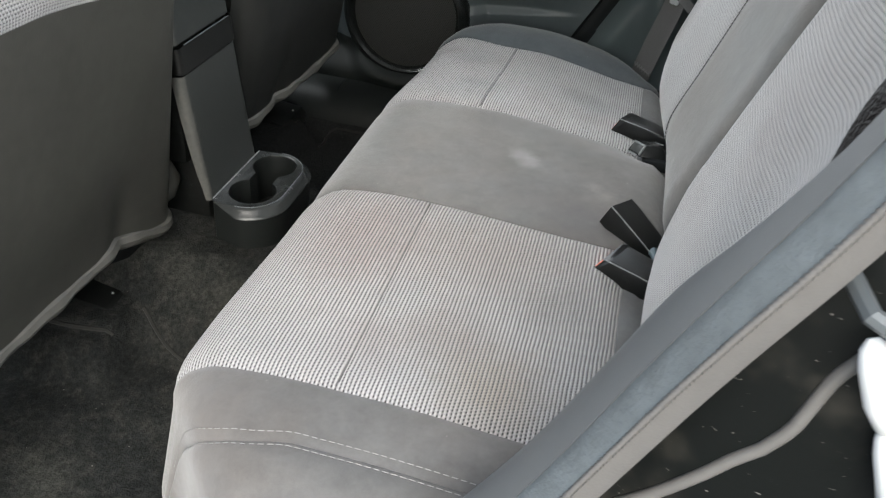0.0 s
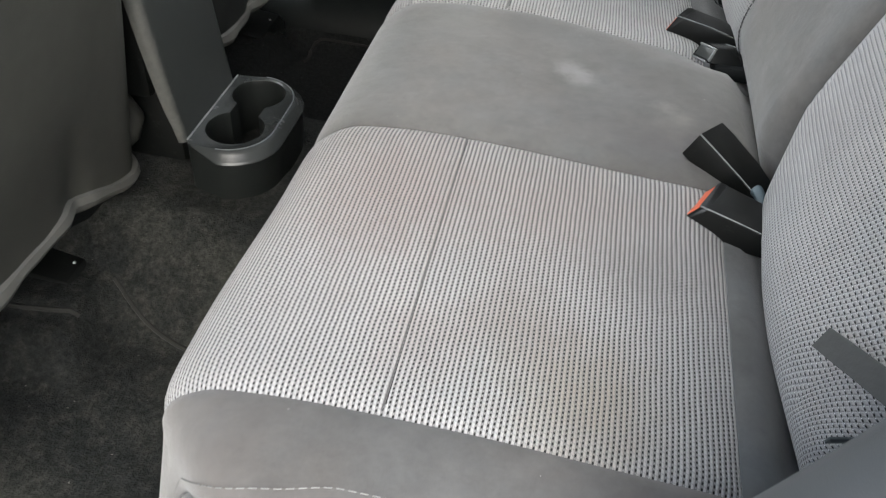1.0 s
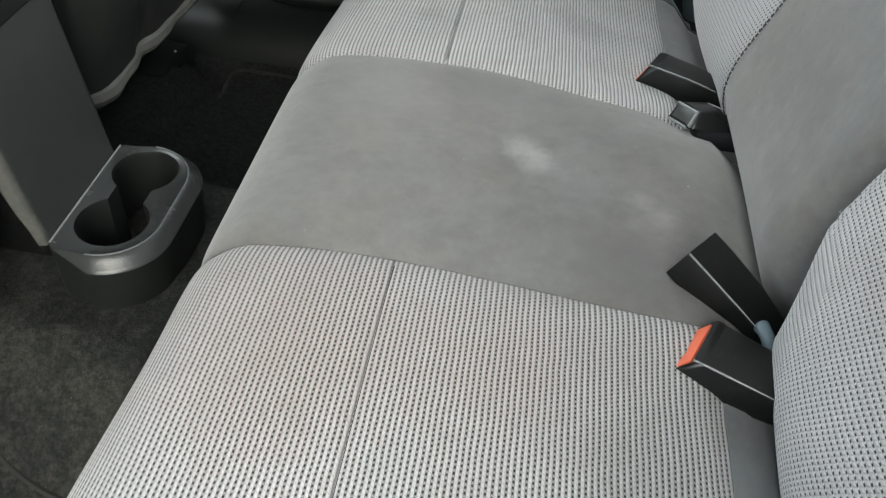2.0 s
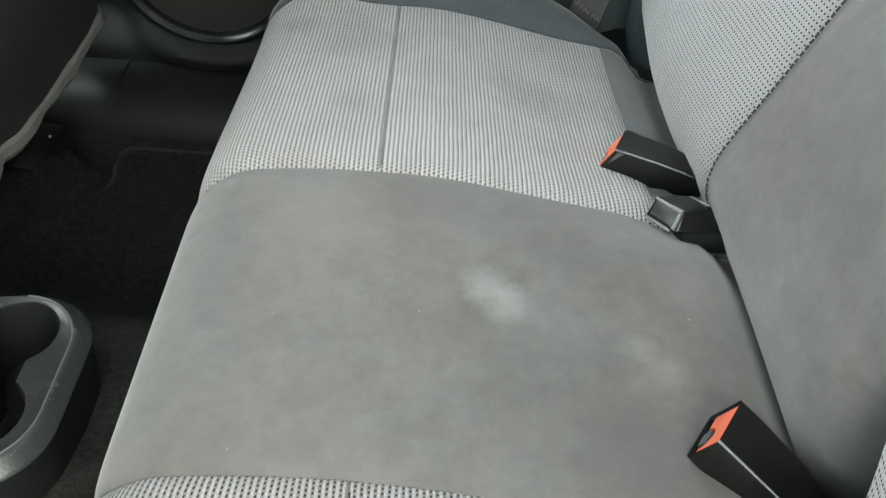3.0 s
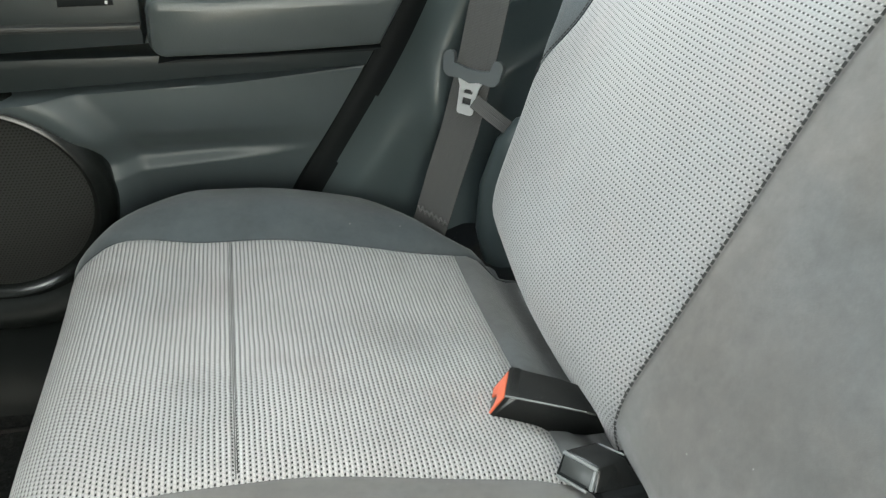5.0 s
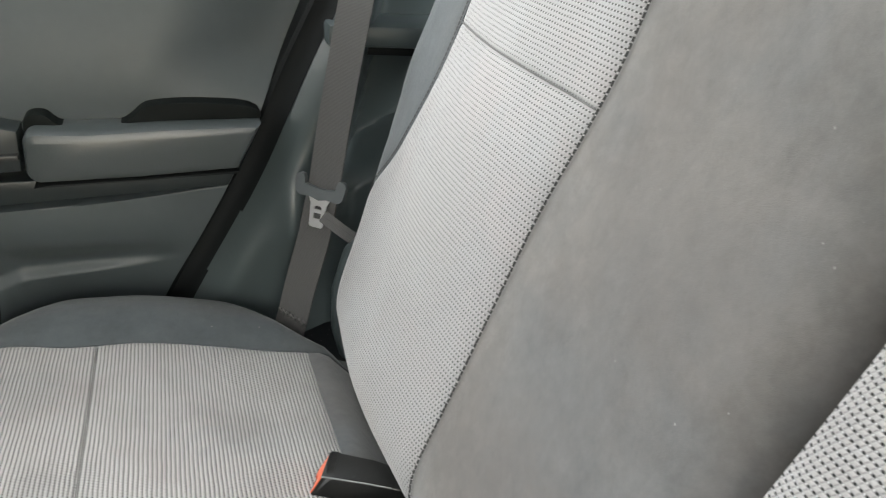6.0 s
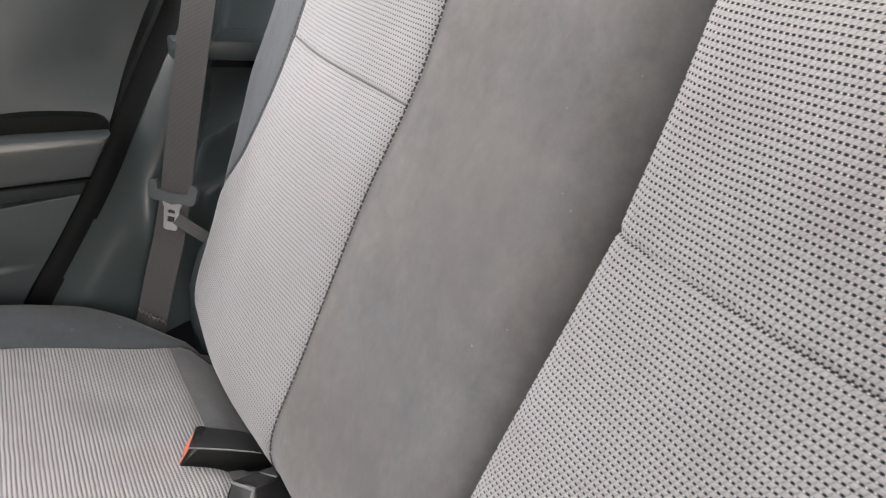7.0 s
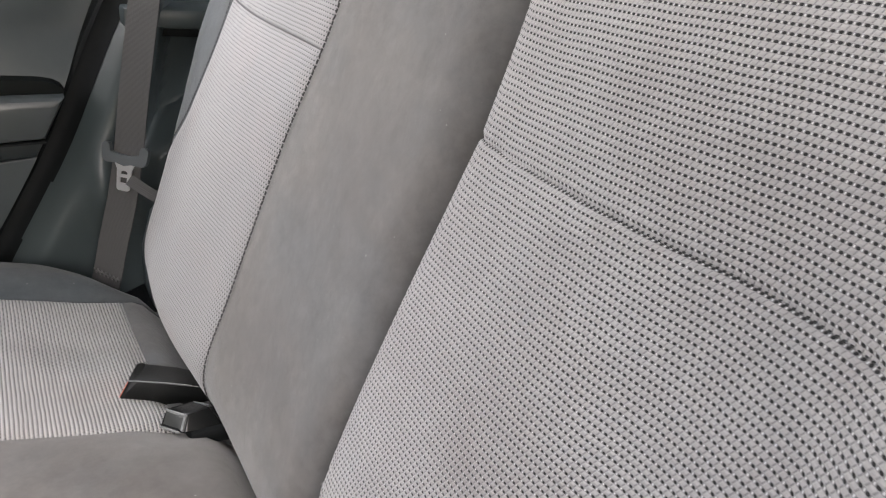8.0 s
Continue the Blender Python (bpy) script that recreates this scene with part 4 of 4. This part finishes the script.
# ---- pillars and seals ----
def pillar_far(u, v):
    """Far rear pillar: a slope up to a rounded ridge, a flat beside the belt, a recess behind it, and the wheel arch's ledge below."""
    v = v + 0.55 * max(0.0, u - 0.07) * smooth(1.25, 0.9, v)
    x = seal_line(v) + 0.030 + u
    ridge = 0.5 * (u - 0.034 - math.sqrt((u - 0.034) ** 2 + 0.011 ** 2))
    y = 0.650 - 1.15 * ridge + 0.010 * smooth(0.04, 0.10, u)
    ledge = 0.524 + 0.62 * (x - 0.335)
    edge = 0.330 + 0.16 * (v - 0.62)
    y += 0.080 * smooth(edge, edge + 0.045, x) * smooth(ledge - 0.010, ledge + 0.020, v)
    y -= 0.020 * smooth(ledge + 0.012, ledge - 0.020, v) * smooth(0.315, 0.345, x)
    y -= 0.026 * math.exp(-((x - 0.262) / 0.022) ** 2 - ((v - 0.455) / 0.06) ** 2)
    return (x, y, v)


structure("pillar_trim_1", sheet(pillar_far, spread(0, 0.10, 0.004) + spread(0.106, 0.45, 0.006), spread(0.20, 0.80, 0.006) + spread(0.82, 1.30, 0.02)), PILLAR, "smooth dark blue-grey plastic rear pillar trim", "pillar trim")
structure("pillar_shelf", boxed((0.30, 0.655, 0.708), (0.72, 0.76, 0.737), 0.006), PILLAR, "dark trim ledge behind the backrest", "trim")
structure("shelf_underside", boxed((0.36, 0.69, 0.690), (0.72, 0.76, 0.704), 0.002), RUBBER, "black strip under the trim ledge", "joint")
zs = spread(0.16, 1.28, 0.02)


def swept(profile, sign, flattens=False):
    """A strip along the door opening's rear edge; profile: offset across the edge and depth outwards; flattens: its inner rows lie flat towards the roof."""
    bm = bmesh.new()
    rows = []
    for z in zs:
        t = (seal_line(z + 0.01) - seal_line(z - 0.01)) / 0.02
        size = math.hypot(1, t)
        px, pz = 1 / size, -t / size
        flat = smooth(0.66, 0.82, z) if flattens else 0.0
        rows.append([bm.verts.new((seal_line(z) + s * px, sign * (y + flat * max(0.0, 0.646 - 0.1 * s - y)), z + s * pz)) for s, y in profile])
    for a, b in zip(rows, rows[1:]):
        for k in range(len(profile) - 1):
            bm.faces.new((a[k], a[k + 1], b[k + 1], b[k]))
    return bm


structure("door_seal_1", swept([(-0.003, 0.74), (0.000, 0.702), (0.005, 0.697), (0.012, 0.698), (0.022, 0.694), (0.029, 0.687), (0.033, 0.682), (0.036, 0.690)], 1), RUBBER, "black rubber door seal", "seal")
structure("pillar_trim_2", swept([(0.070, 0.564), (0.040, 0.580), (0.024, 0.592), (0.014, 0.606), (0.008, 0.625), (0.008, 0.645), (0.0115, 0.659), (0.016, 0.655)], -1, True), TRIM_EDGE, "smooth dark grey plastic pillar edge trim", "pillar trim")
seal = structure("door_seal_2", swept([(0.0125, 0.650), (0.0125, 0.661), (0.0140, 0.667), (0.0175, 0.674), (0.0205, 0.680), (0.0225, 0.682), (0.0250, 0.680), (0.027, 0.672)], -1), SEAL, "blue-grey rubber door seal with ribbed bead", "seal")
bead = []
for k in range(700):
    z = 0.20 + k * 0.0015
    bead.append((seal_line(z) + 0.0222 * 0.876, -0.6822, z - 0.0222 * 0.48))
part("bead", tube(bead, [0.0016 if k % 2 else 0.0026 for k in range(700)], 6), SEAL_LIP, seal, "pale ribbed bead along the seal")
structure("seal_lip", swept([(0.0245, 0.679), (0.034, 0.6795), (0.040, 0.677), (0.043, 0.670), (0.043, 0.63)], -1), SEAL_LIP, "warm grey outer seal lip", "seal")


def jamb(u, v):
    t = (seal_line(v + 0.01) - seal_line(v - 0.01)) / 0.02
    x = seal_line(v) + 0.047 + u
    y = 0.640 + 0.02 * smooth(0.0, 0.10, u) + 0.05 * smooth(0.12, 0.30, u)
    y -= 0.012 * math.exp(-((u - 0.045 - 0.05 * math.sin(v * 7)) / 0.02) ** 2)
    return (x, -y, v)


structure("door_jamb", sheet(jamb, spread(0, 0.6, 0.012), spread(0.05, 1.28, 0.015)), PAINT, "dirty dark painted door jamb", "body panel")
FLANGE_ROWS = [(0.50, 0.255), (0.55, 0.288), (0.574, 0.304), (0.592, 0.315), (0.608, 0.327), (0.628, 0.337), (0.652, 0.342), (0.67, 0.346), (0.69, 0.356)]
flange = [Vector(jamb(table(z, FLANGE_ROWS) - seal_line(z) - 0.047, z)) for z in spread(0.50, 0.69, 0.008)]
# The flange's highlight is put into its pale colour.
structure("jamb_flange", tube(flange, 0.0042, 12), SEAL_LIP, "pale flange on the jamb, highlight in its colour", "body panel")
latch = thing("door_striker", "steel door striker with white plastic cap on the jamb", "striker", at=(0.36, -0.66, 0.70))
part("loop", tube([(0.330, -0.655, 0.735), (0.336, -0.680, 0.732), (0.36, -0.684, 0.722), (0.385, -0.684, 0.712), (0.40, -0.66, 0.705)], 0.005), GREY, latch)
part("cap", tube([(0.346, -0.668, 0.712), (0.348, -0.671, 0.708), (0.352, -0.674, 0.700), (0.362, -0.676, 0.680), (0.370, -0.674, 0.666), (0.373, -0.672, 0.661)], [0.003, 0.0075, 0.0095, 0.010, 0.008, 0.004], 14), WHITE, latch, "white plastic cap")
part("cap", tube([(0.372, -0.668, 0.660), (0.375, -0.671, 0.655), (0.379, -0.674, 0.647), (0.393, -0.676, 0.615), (0.40, -0.672, 0.60)], [0.003, 0.0075, 0.0095, 0.010, 0.006], 14), WHITE, latch, "white plastic cap")


# ---- belts ----
def seat_belt():
    belt = thing("seat_belt", "grey webbing rear seat belt hanging with its steel tongue", "seat belt", at=(0.25, 0.59, 0.33))
    rows = [((0.246, 0.590, 0.310), (0.035, -0.030, -0.012)), ((0.2525, 0.590, 0.338), (0.035, -0.030, -0.012)), ((0.2635, 0.594, 0.39), (0.036, -0.030, -0.008)), ((0.281, 0.602, 0.46), (0.037, -0.030, -0.004)),
            ((0.294, 0.611, 0.53), (0.056, -0.047, 0.0)), ((0.306, 0.620, 0.62), (0.056, -0.045, 0.0)), ((0.318, 0.628, 0.70), (0.056, -0.043, 0.0)), ((0.336, 0.636, 0.82), (0.056, -0.04, 0.0)), ((0.36, 0.64, 1.0), (0.056, -0.04, 0)), ((0.40, 0.64, 1.25), (0.056, -0.04, 0))]
    pts, ways = [], []
    for (p, a), (q, b) in zip(rows, rows[1:]):
        for k in range(4):
            pts.append(Vector(p).lerp(Vector(q), k / 4))
            ways.append(Vector(a).lerp(Vector(b), k / 4))
    part("webbing", ribbon(pts, [0.047] * len(pts), ways, 0.0022), WEB, belt)
    sew = bmesh.new()
    for k in range(13):
        c = Vector((0.254, 0.589, 0.345)) + Vector((0.035, -0.03, -0.012)).normalized() * (k - 6) * 0.0034 + Vector((-0.002, -0.003, 0.0))
        box(sew, (-0.0011, -0.0006, -0.004), (0.0011, 0.0006, 0.004), 0, Matrix.Translation(c) @ Matrix.Rotation(radians(25 if k % 2 else -25), 4, "Y"))
    part("end_stitching", sew, SEAM, belt)
    right = Vector((0.056, -0.047, 0.0)).normalized()
    up = Vector((0.20, 0.09, 0.97))
    up = (up - right * up.dot(right)).normalized()
    out = right.cross(up)
    if out.y > 0:
        out = -out
    at = Vector((0.2935, 0.610, 0.532)) + out * 0.007
    m = Matrix((right, out, up)).transposed().to_4x4()
    m.translation = at

    def plate(outline, lo, hi, bevel, holes=()):
        bm = bmesh.new()
        loops = []
        for pts in (outline, *holes):
            vs = [bm.verts.new((x, lo, z)) for x, z in pts]
            loops += [bm.edges.new((vs[i], vs[(i + 1) % len(vs)])) for i in range(len(vs))]
        bmesh.ops.triangle_fill(bm, use_beauty=True, edges=loops)
        got = bmesh.ops.extrude_face_region(bm, geom=list(bm.faces))
        bmesh.ops.translate(bm, verts=[g for g in got["geom"] if isinstance(g, bmesh.types.BMVert)], vec=(0, hi - lo, 0))
        bmesh.ops.recalc_face_normals(bm, faces=bm.faces)
        bmesh.ops.transform(bm, matrix=m, verts=bm.verts)
        return bm
    grip = arc(-0.030, 0.006, 0.008, 60, 200) + arc(-0.026, -0.006, 0.010, 200, 265) + [(-0.012, -0.015), (0.0, -0.018), (0.012, -0.015)] + arc(0.026, -0.006, 0.010, 275, 340) + arc(0.030, 0.006, 0.008, -20, 120) + [(0.024, 0.008), (0.023, 0.001), (0.008, -0.002), (-0.008, -0.002), (-0.023, 0.001), (-0.024, 0.008)]
    tongue = part("tongue", plate(grip, -0.004, 0.004, 0), GREY, belt, "grey plastic tongue grip")
    blade = [(-0.016, -0.015), (0.016, -0.015), (0.012, -0.024), (0.0105, -0.050)] + arc(0.0065, -0.052, 0.004, 0, -90, 3) + arc(-0.0065, -0.052, 0.004, -90, -180, 3) + [(-0.0105, -0.050), (-0.012, -0.024)]
    holes = ([(-0.0055, -0.028), (-0.003, -0.026), (0.003, -0.026), (0.0055, -0.028), (0.0055, -0.031), (-0.0055, -0.031)], [(-0.0055, -0.036), (0.0055, -0.036), (0.0055, -0.044), (-0.0055, -0.044)])
    part("blade", plate(blade, -0.0012, 0.0012, 0, holes), STEEL, tongue, "bright steel belt blade with two slots")
    return belt


seat_belt()


def side_pad(side):
    """The trim roll between backrest and pillar."""
    pad = thing("side_pad", "dark blue-grey trim roll beside the backrest", "trim", "side pads", at=(0.34, side * 0.56, 0.33))
    rows = [((0.345, 0.560, 0.30), 0.030), ((0.338, 0.557, 0.34), 0.036), ((0.336, 0.556, 0.40), 0.036), ((0.345, 0.556, 0.45), 0.033), ((0.357, 0.556, 0.475), 0.026), ((0.365, 0.556, 0.487), 0.014)]
    if side < 0:
        rows = [((0.345, 0.560, 0.30), 0.036), ((0.335, 0.545, 0.36), 0.045), ((0.328, 0.538, 0.42), 0.047), ((0.326, 0.537, 0.47), 0.045), ((0.335, 0.54, 0.51), 0.036), ((0.35, 0.545, 0.53), 0.016)]
    part("roll", tube([(x, side * y, z) for (x, y, z), _ in rows], [r for _, r in rows], 18), PILLAR if side > 0 else TRIM_EDGE, pad)
    return pad


side_pad(1)
side_pad(-1)

guide = thing("belt_guide", "dark strap loop with plastic clip at the backrest", "belt guide", "belt guides", at=(0.32, 0.56, 0.47))
part("strap", ribbon([(0.290, 0.590, 0.498), (0.304, 0.579, 0.489), (0.320, 0.569, 0.479), (0.332, 0.562, 0.472)], [0.017] * 4, [(0.30, 0.11, 0.37)] * 4, 0.002), WEB, guide)
part("clip", ribbon([(0.3275, 0.5635, 0.4745), (0.3345, 0.5595, 0.4700)], [0.020] * 2, [(0.30, 0.11, 0.37)] * 2, 0.0045), GREY, guide, "grey plastic clip")
part("wire", tube([(0.335, 0.556, 0.474), (0.341, 0.549, 0.480), (0.349, 0.543, 0.481), (0.356, 0.538, 0.474)], 0.0015), BLACK, guide)
guide = thing("belt_guide", "dark vinyl strap tab standing off the backrest", "belt guide", "belt guides", at=(0.30, -0.46, 0.48))
part("strap", ribbon([(0.281, -0.439, 0.495), (0.290, -0.460, 0.503), (0.298, -0.480, 0.511), (0.306, -0.505, 0.522), (0.316, -0.54, 0.53)], [0.017, 0.018, 0.018, 0.019, 0.02], [(0.35, 0.2, 0.9)] * 5, 0.0025), STRAP, guide)
part("tape_mark", boxed((-0.010, -0.001, -0.003), (0.010, 0.001, 0.003), 0.0005, Matrix.Translation((0.285, -0.512, 0.487)) @ Euler((0.2, 0.1, 0.3)).to_matrix().to_4x4()), GREY, guide)


# ---- buckles ----
def frame_of(tip, end, roll):
    tip, end = Vector(tip), Vector(end)
    x = (end - tip).normalized()
    y = Vector((0, 0, 1)).cross(x).normalized()
    z = x.cross(y)
    m = Matrix((x, y, z)).transposed().to_4x4()
    m.translation = tip
    return m @ Matrix.Rotation(radians(roll), 4, "X"), (end - tip).length


def buckle(tip, end, wide, high, roll, lean, proud, label):
    b = thing("seat_belt_buckle", label, "buckle", "rear seat buckles", at=tip)
    m, size = frame_of(tip, end, roll)
    bm = bmesh.new()
    w, h = wide / 2, high / 2
    # sections from the slotted tip to the narrow end
    rows = []
    for x, kw, kh in ((0.0, 1.0, 1.0), (0.018, 1.0, 1.04), (size * 0.55, 0.93, 1.0), (size * 0.85, 0.78, 0.80), (size, 0.62, 0.6)):
        slant = lean if x == 0 else 0.0
        rows.append([bm.verts.new((x + slant * (0.5 if c[1] > 0 else -0.5), c[0] * w * kw, c[1] * h * kh)) for c in ((-1, -1), (1, -1), (1, 1), (-1, 1))])
    for a, c in zip(rows, rows[1:]):
        for k in range(4):
            bm.faces.new((a[k], a[(k + 1) % 4], c[(k + 1) % 4], c[k]))
    front = bm.faces.new(rows[0])
    bm.faces.new(rows[-1])
    bmesh.ops.recalc_face_normals(bm, faces=bm.faces)
    bmesh.ops.inset_region(bm, faces=[front], thickness=0.0016, depth=-0.0035)
    long = [e for e in bm.edges if abs((e.verts[0].co - e.verts[1].co).x) > 0.012]
    bmesh.ops.bevel(bm, geom=long, offset=0.0024, segments=3, profile=0.5, affect="EDGES")
    bmesh.ops.transform(bm, matrix=m, verts=bm.verts)
    body = part("housing", bm, BLACK, b)
    slope = Matrix.Rotation(math.atan2(lean, high), 4, "Y")
    notch = [(-w * 0.20 + w * 0.48 * math.cos(radians(a)), -h * 0.62 + w * 0.48 * math.sin(radians(a))) for a in range(0, 181, 20)]
    key = prism([(w - 0.0024, -h * 0.62), (w - 0.0024, h - 0.0022), (-w + 0.0024, h - 0.0022), (-w + 0.0024, -h * 0.62), *notch[::-1]], "x", -proud, 0.008, 0.0010)
    bmesh.ops.transform(key, matrix=m @ slope, verts=key.verts)
    part("release_button", key, RED, b, "red release button with a curved notch")
    # A pale tube draws the upper edge's highlight and wear.
    line = [(0.0, 1.0, 1.0), (0.018, 1.0, 1.04), (size * 0.55, 0.93, 1.0), (size * 0.80, 0.80, 0.84)]
    part("pale_edge_line", tube([m @ Vector((x + (lean * 0.5 if x == 0 else 0.0), -w * kw + 0.0006, h * kh - 0.0006)) for x, kw, kh in line], [0.0009, 0.0008, 0.0006, 0.0003], 6), LATCH_FACE, b, "pale edge line of highlight and wear")
    part("tongue_slot", boxed((0.0012, -w * 0.48, -h * 0.80), (0.008, w * 0.10, -h * 0.30), 0.0006, m @ slope), STRAP, b, "grey latch inside the slot")
    part("stalk", ribbon([m @ Vector((size * 0.9, 0, 0)), m @ Vector((size + 0.02, 0, -0.006)), m @ Vector((size + 0.05, 0, -0.03))], [wide * 0.55] * 3, [m.to_3x3() @ Vector((0, 1, 0))] * 3, 0.004), GREY, b)
    return b


buckle((0.2345, -0.193, 0.4025), (0.320, -0.233, 0.400), 0.047, 0.031, 0, 0.018, -0.0006, "black plastic buckle with large red release button")
buckle((0.238, -0.1115, 0.4225), (0.312, -0.168, 0.385), 0.042, 0.032, -4, 0.0, -0.0012, "black plastic buckle crossing its neighbour, red button")
buckle((0.2245, 0.2290, 0.3840), (0.312, 0.190, 0.383), 0.041, 0.032, -4, 0.0145, -0.0004, "black plastic buckle on the woven insert, red button")

hook = thing("buckle_cable", "blue-grey plastic cable sleeve beside the buckles", "cable sleeve", at=(0.305, -0.165, 0.385))
part("sleeve", tube([(0.289, -0.165, 0.404), (0.291, -0.169, 0.410), (0.294, -0.178, 0.409), (0.296, -0.190, 0.404), (0.300, -0.202, 0.392)], [0.004, 0.006, 0.0055, 0.0045, 0.004], 10), SLEEVE, hook)

stub = thing("belt_anchor_latch", "grey-black plastic belt latch block by the backrest", "latch", at=(0.275, 0.125, 0.385))
top = [Vector(p) for p in ((0.2525, 0.1455, 0.4005), (0.2690, 0.1160, 0.4085), (0.2935, 0.1235, 0.4090), (0.2800, 0.1480, 0.4020))]
low = [Vector(p) for p in ((0.2420, 0.1330, 0.3850), (0.2630, 0.1040, 0.3930), (0.3060, 0.1060, 0.3920), (0.3060, 0.1480, 0.3830))]
bm = bmesh.new()
a, c = [bm.verts.new(p) for p in top], [bm.verts.new(p) for p in low]
for k in range(4):
    bm.faces.new((a[k], a[(k + 1) % 4], c[(k + 1) % 4], c[k]))
bm.faces.new(a)
bm.faces.new(c)
bmesh.ops.recalc_face_normals(bm, faces=bm.faces)
bmesh.ops.bevel(bm, geom=list(bm.edges), offset=0.0026, segments=3, profile=0.5, affect="EDGES")
part("block", bm, LATCH, stub)
# Black block stands in for the shadow under and beside the latch.
part("stalk", boxed((0.268, 0.100, 0.374), (0.335, 0.146, 0.394), 0.006), RUBBER, stub, "black block for the shadow in the seat gap")
across, upward = (top[1] - top[0]).normalized(), ((top[0] + top[1]) / 2 - (low[0] + low[1]) / 2).normalized()
facing = upward.cross(across).normalized()
if facing.x > 0:
    facing = -facing
m = Matrix((across, -facing, upward)).transposed().to_4x4()
m.translation = (top[0] + top[1] + low[0] + low[1]) / 4
wide, tall = (top[1] - top[0]).length / 2, ((top[0] + top[1]) / 2 - (low[0] + low[1]) / 2).length / 2
part("face_plate", boxed((-wide + 0.003, -0.0012, -tall + 0.004), (wide - 0.003, 0.002, tall - 0.003), 0.0008, m), LATCH_GREY, stub, "worn grey face plate")
# Pale strips stand in for highlights on the block's glossy edges.
part("lip", boxed((-wide + 0.001, -0.0022, -tall), (wide - 0.004, 0.001, -tall + 0.0024), 0.0008, m), LATCH_FACE, stub, "pale lower lip, highlight in its colour")
part("ridge", boxed((-wide + 0.001, -0.0016, tall - 0.0030), (wide - 0.0005, 0.002, tall - 0.0002), 0.0010, m), LATCH_FACE, stub, "pale upper edge, highlight in its colour")
part("side_ridge", boxed((wide - 0.0036, -0.0016, -tall + 0.003), (wide - 0.0004, 0.002, tall - 0.003), 0.0010, m), LATCH_FACE, stub, "pale side edge, highlight in its colour")
part("slot", boxed((-wide + 0.003, -0.0016, -tall + 0.0026), (wide - 0.006, 0.001, -tall + 0.0050), 0.0004, m), RUBBER, stub, "black slot across the front")
part("rear_edge", tube([top[3] + Vector((0.002, -0.003, 0.0002)), top[2] + Vector((0.0, 0.002, 0.0002))], 0.0008, 6), LATCH_FACE, stub, "pale rear edge, highlight in its colour")

# ---- crumbs ----
crumbs = bmesh.new()
rng = random.Random(5)
for k in range(26):
    x, y = rng.uniform(-0.10, 0.27), rng.uniform(-0.13, 0.13)
    r = rng.uniform(0.0006, 0.0016)
    bmesh.ops.create_icosphere(crumbs, subdivisions=1, radius=r, matrix=Matrix.Translation((x, y, seat_top(x, y) + 0.0006)) @ Matrix.Diagonal((rng.uniform(0.7, 2.2), 1, 0.6, 1)))
tagged(part("crumbs", crumbs, THREAD), "tiny pale crumbs and lint on the suede", "crumbs", "", "stuff")

# ---- shell ----
# Unseen roof and walls close the cabin; light comes in by their openings.
structure("ceiling", boxed((-1.2, -0.68, 1.30), (1.05, 0.72, 1.34)), LINER, "light grey headliner", "ceiling")
# Out of view; set low to cut the light on the near backrest's top.
structure("roof_rail_unseen", prism([(-0.55, 1.06), (0.10, 1.055), (0.42, 0.995), (0.75, 0.94), (1.05, 0.90), (1.05, 1.30), (-0.55, 1.30)], "y", -0.72, -0.575, 0.02), LINER, "unseen light grey roof rail, added to shade the near backrest", "roof rail")
structure("wall_far_outer", boxed((-1.2, 0.765, 0.0), (1.05, 0.80, 0.86)), PAINT, "dark painted body side", "wall")
structure("wall_far_rear", boxed((0.42, 0.765, 0.861), (1.05, 0.80, 1.30)), PILLAR, "dark rear pillar", "wall")
structure("wall_front", boxed((-1.24, -0.70, 0.0), (-1.2, 0.76, 0.88)), PLASTIC, "dark dashboard bulkhead", "wall")
structure("wall_rear", boxed((1.05, -0.75, 0.0), (1.10, 0.80, 1.0)), PLASTIC, "dark rear bulkhead", "wall")
structure("wall_near_rear", boxed((0.70, -0.72, 0.0), (1.05, -0.68, 0.95)), PAINT, "dark painted body side", "wall")
# Unseen door wall and pillar, added to block light on the near backrest.
structure("wall_near_front_unseen", boxed((-1.2, -0.72, 0.0), (-0.55, -0.68, 0.88)), DOOR, "unseen dark front door trim, added to block light", "wall")
structure("pillar_1_unseen", boxed((-0.55, -0.72, 0.0), (-0.44, -0.68, 1.30)), PILLAR, "unseen dark middle pillar trim, added to block light", "pillar")
# Unseen; keeps the far front light off the door and rear pillar.
structure("pillar_2_unseen", boxed((-0.58, 0.625, 0.50), (-0.46, 0.76, 1.30), 0.02), PLASTIC, "unseen dark far middle pillar trim, added to block light", "pillar")
# Ground plane out of view, added to bounce light into the cabin.
structure("ground", boxed((-60, -60, -0.35), (60, 60, -0.25)), ASPHALT, "unseen grey asphalt ground, added to bounce light", "ground")
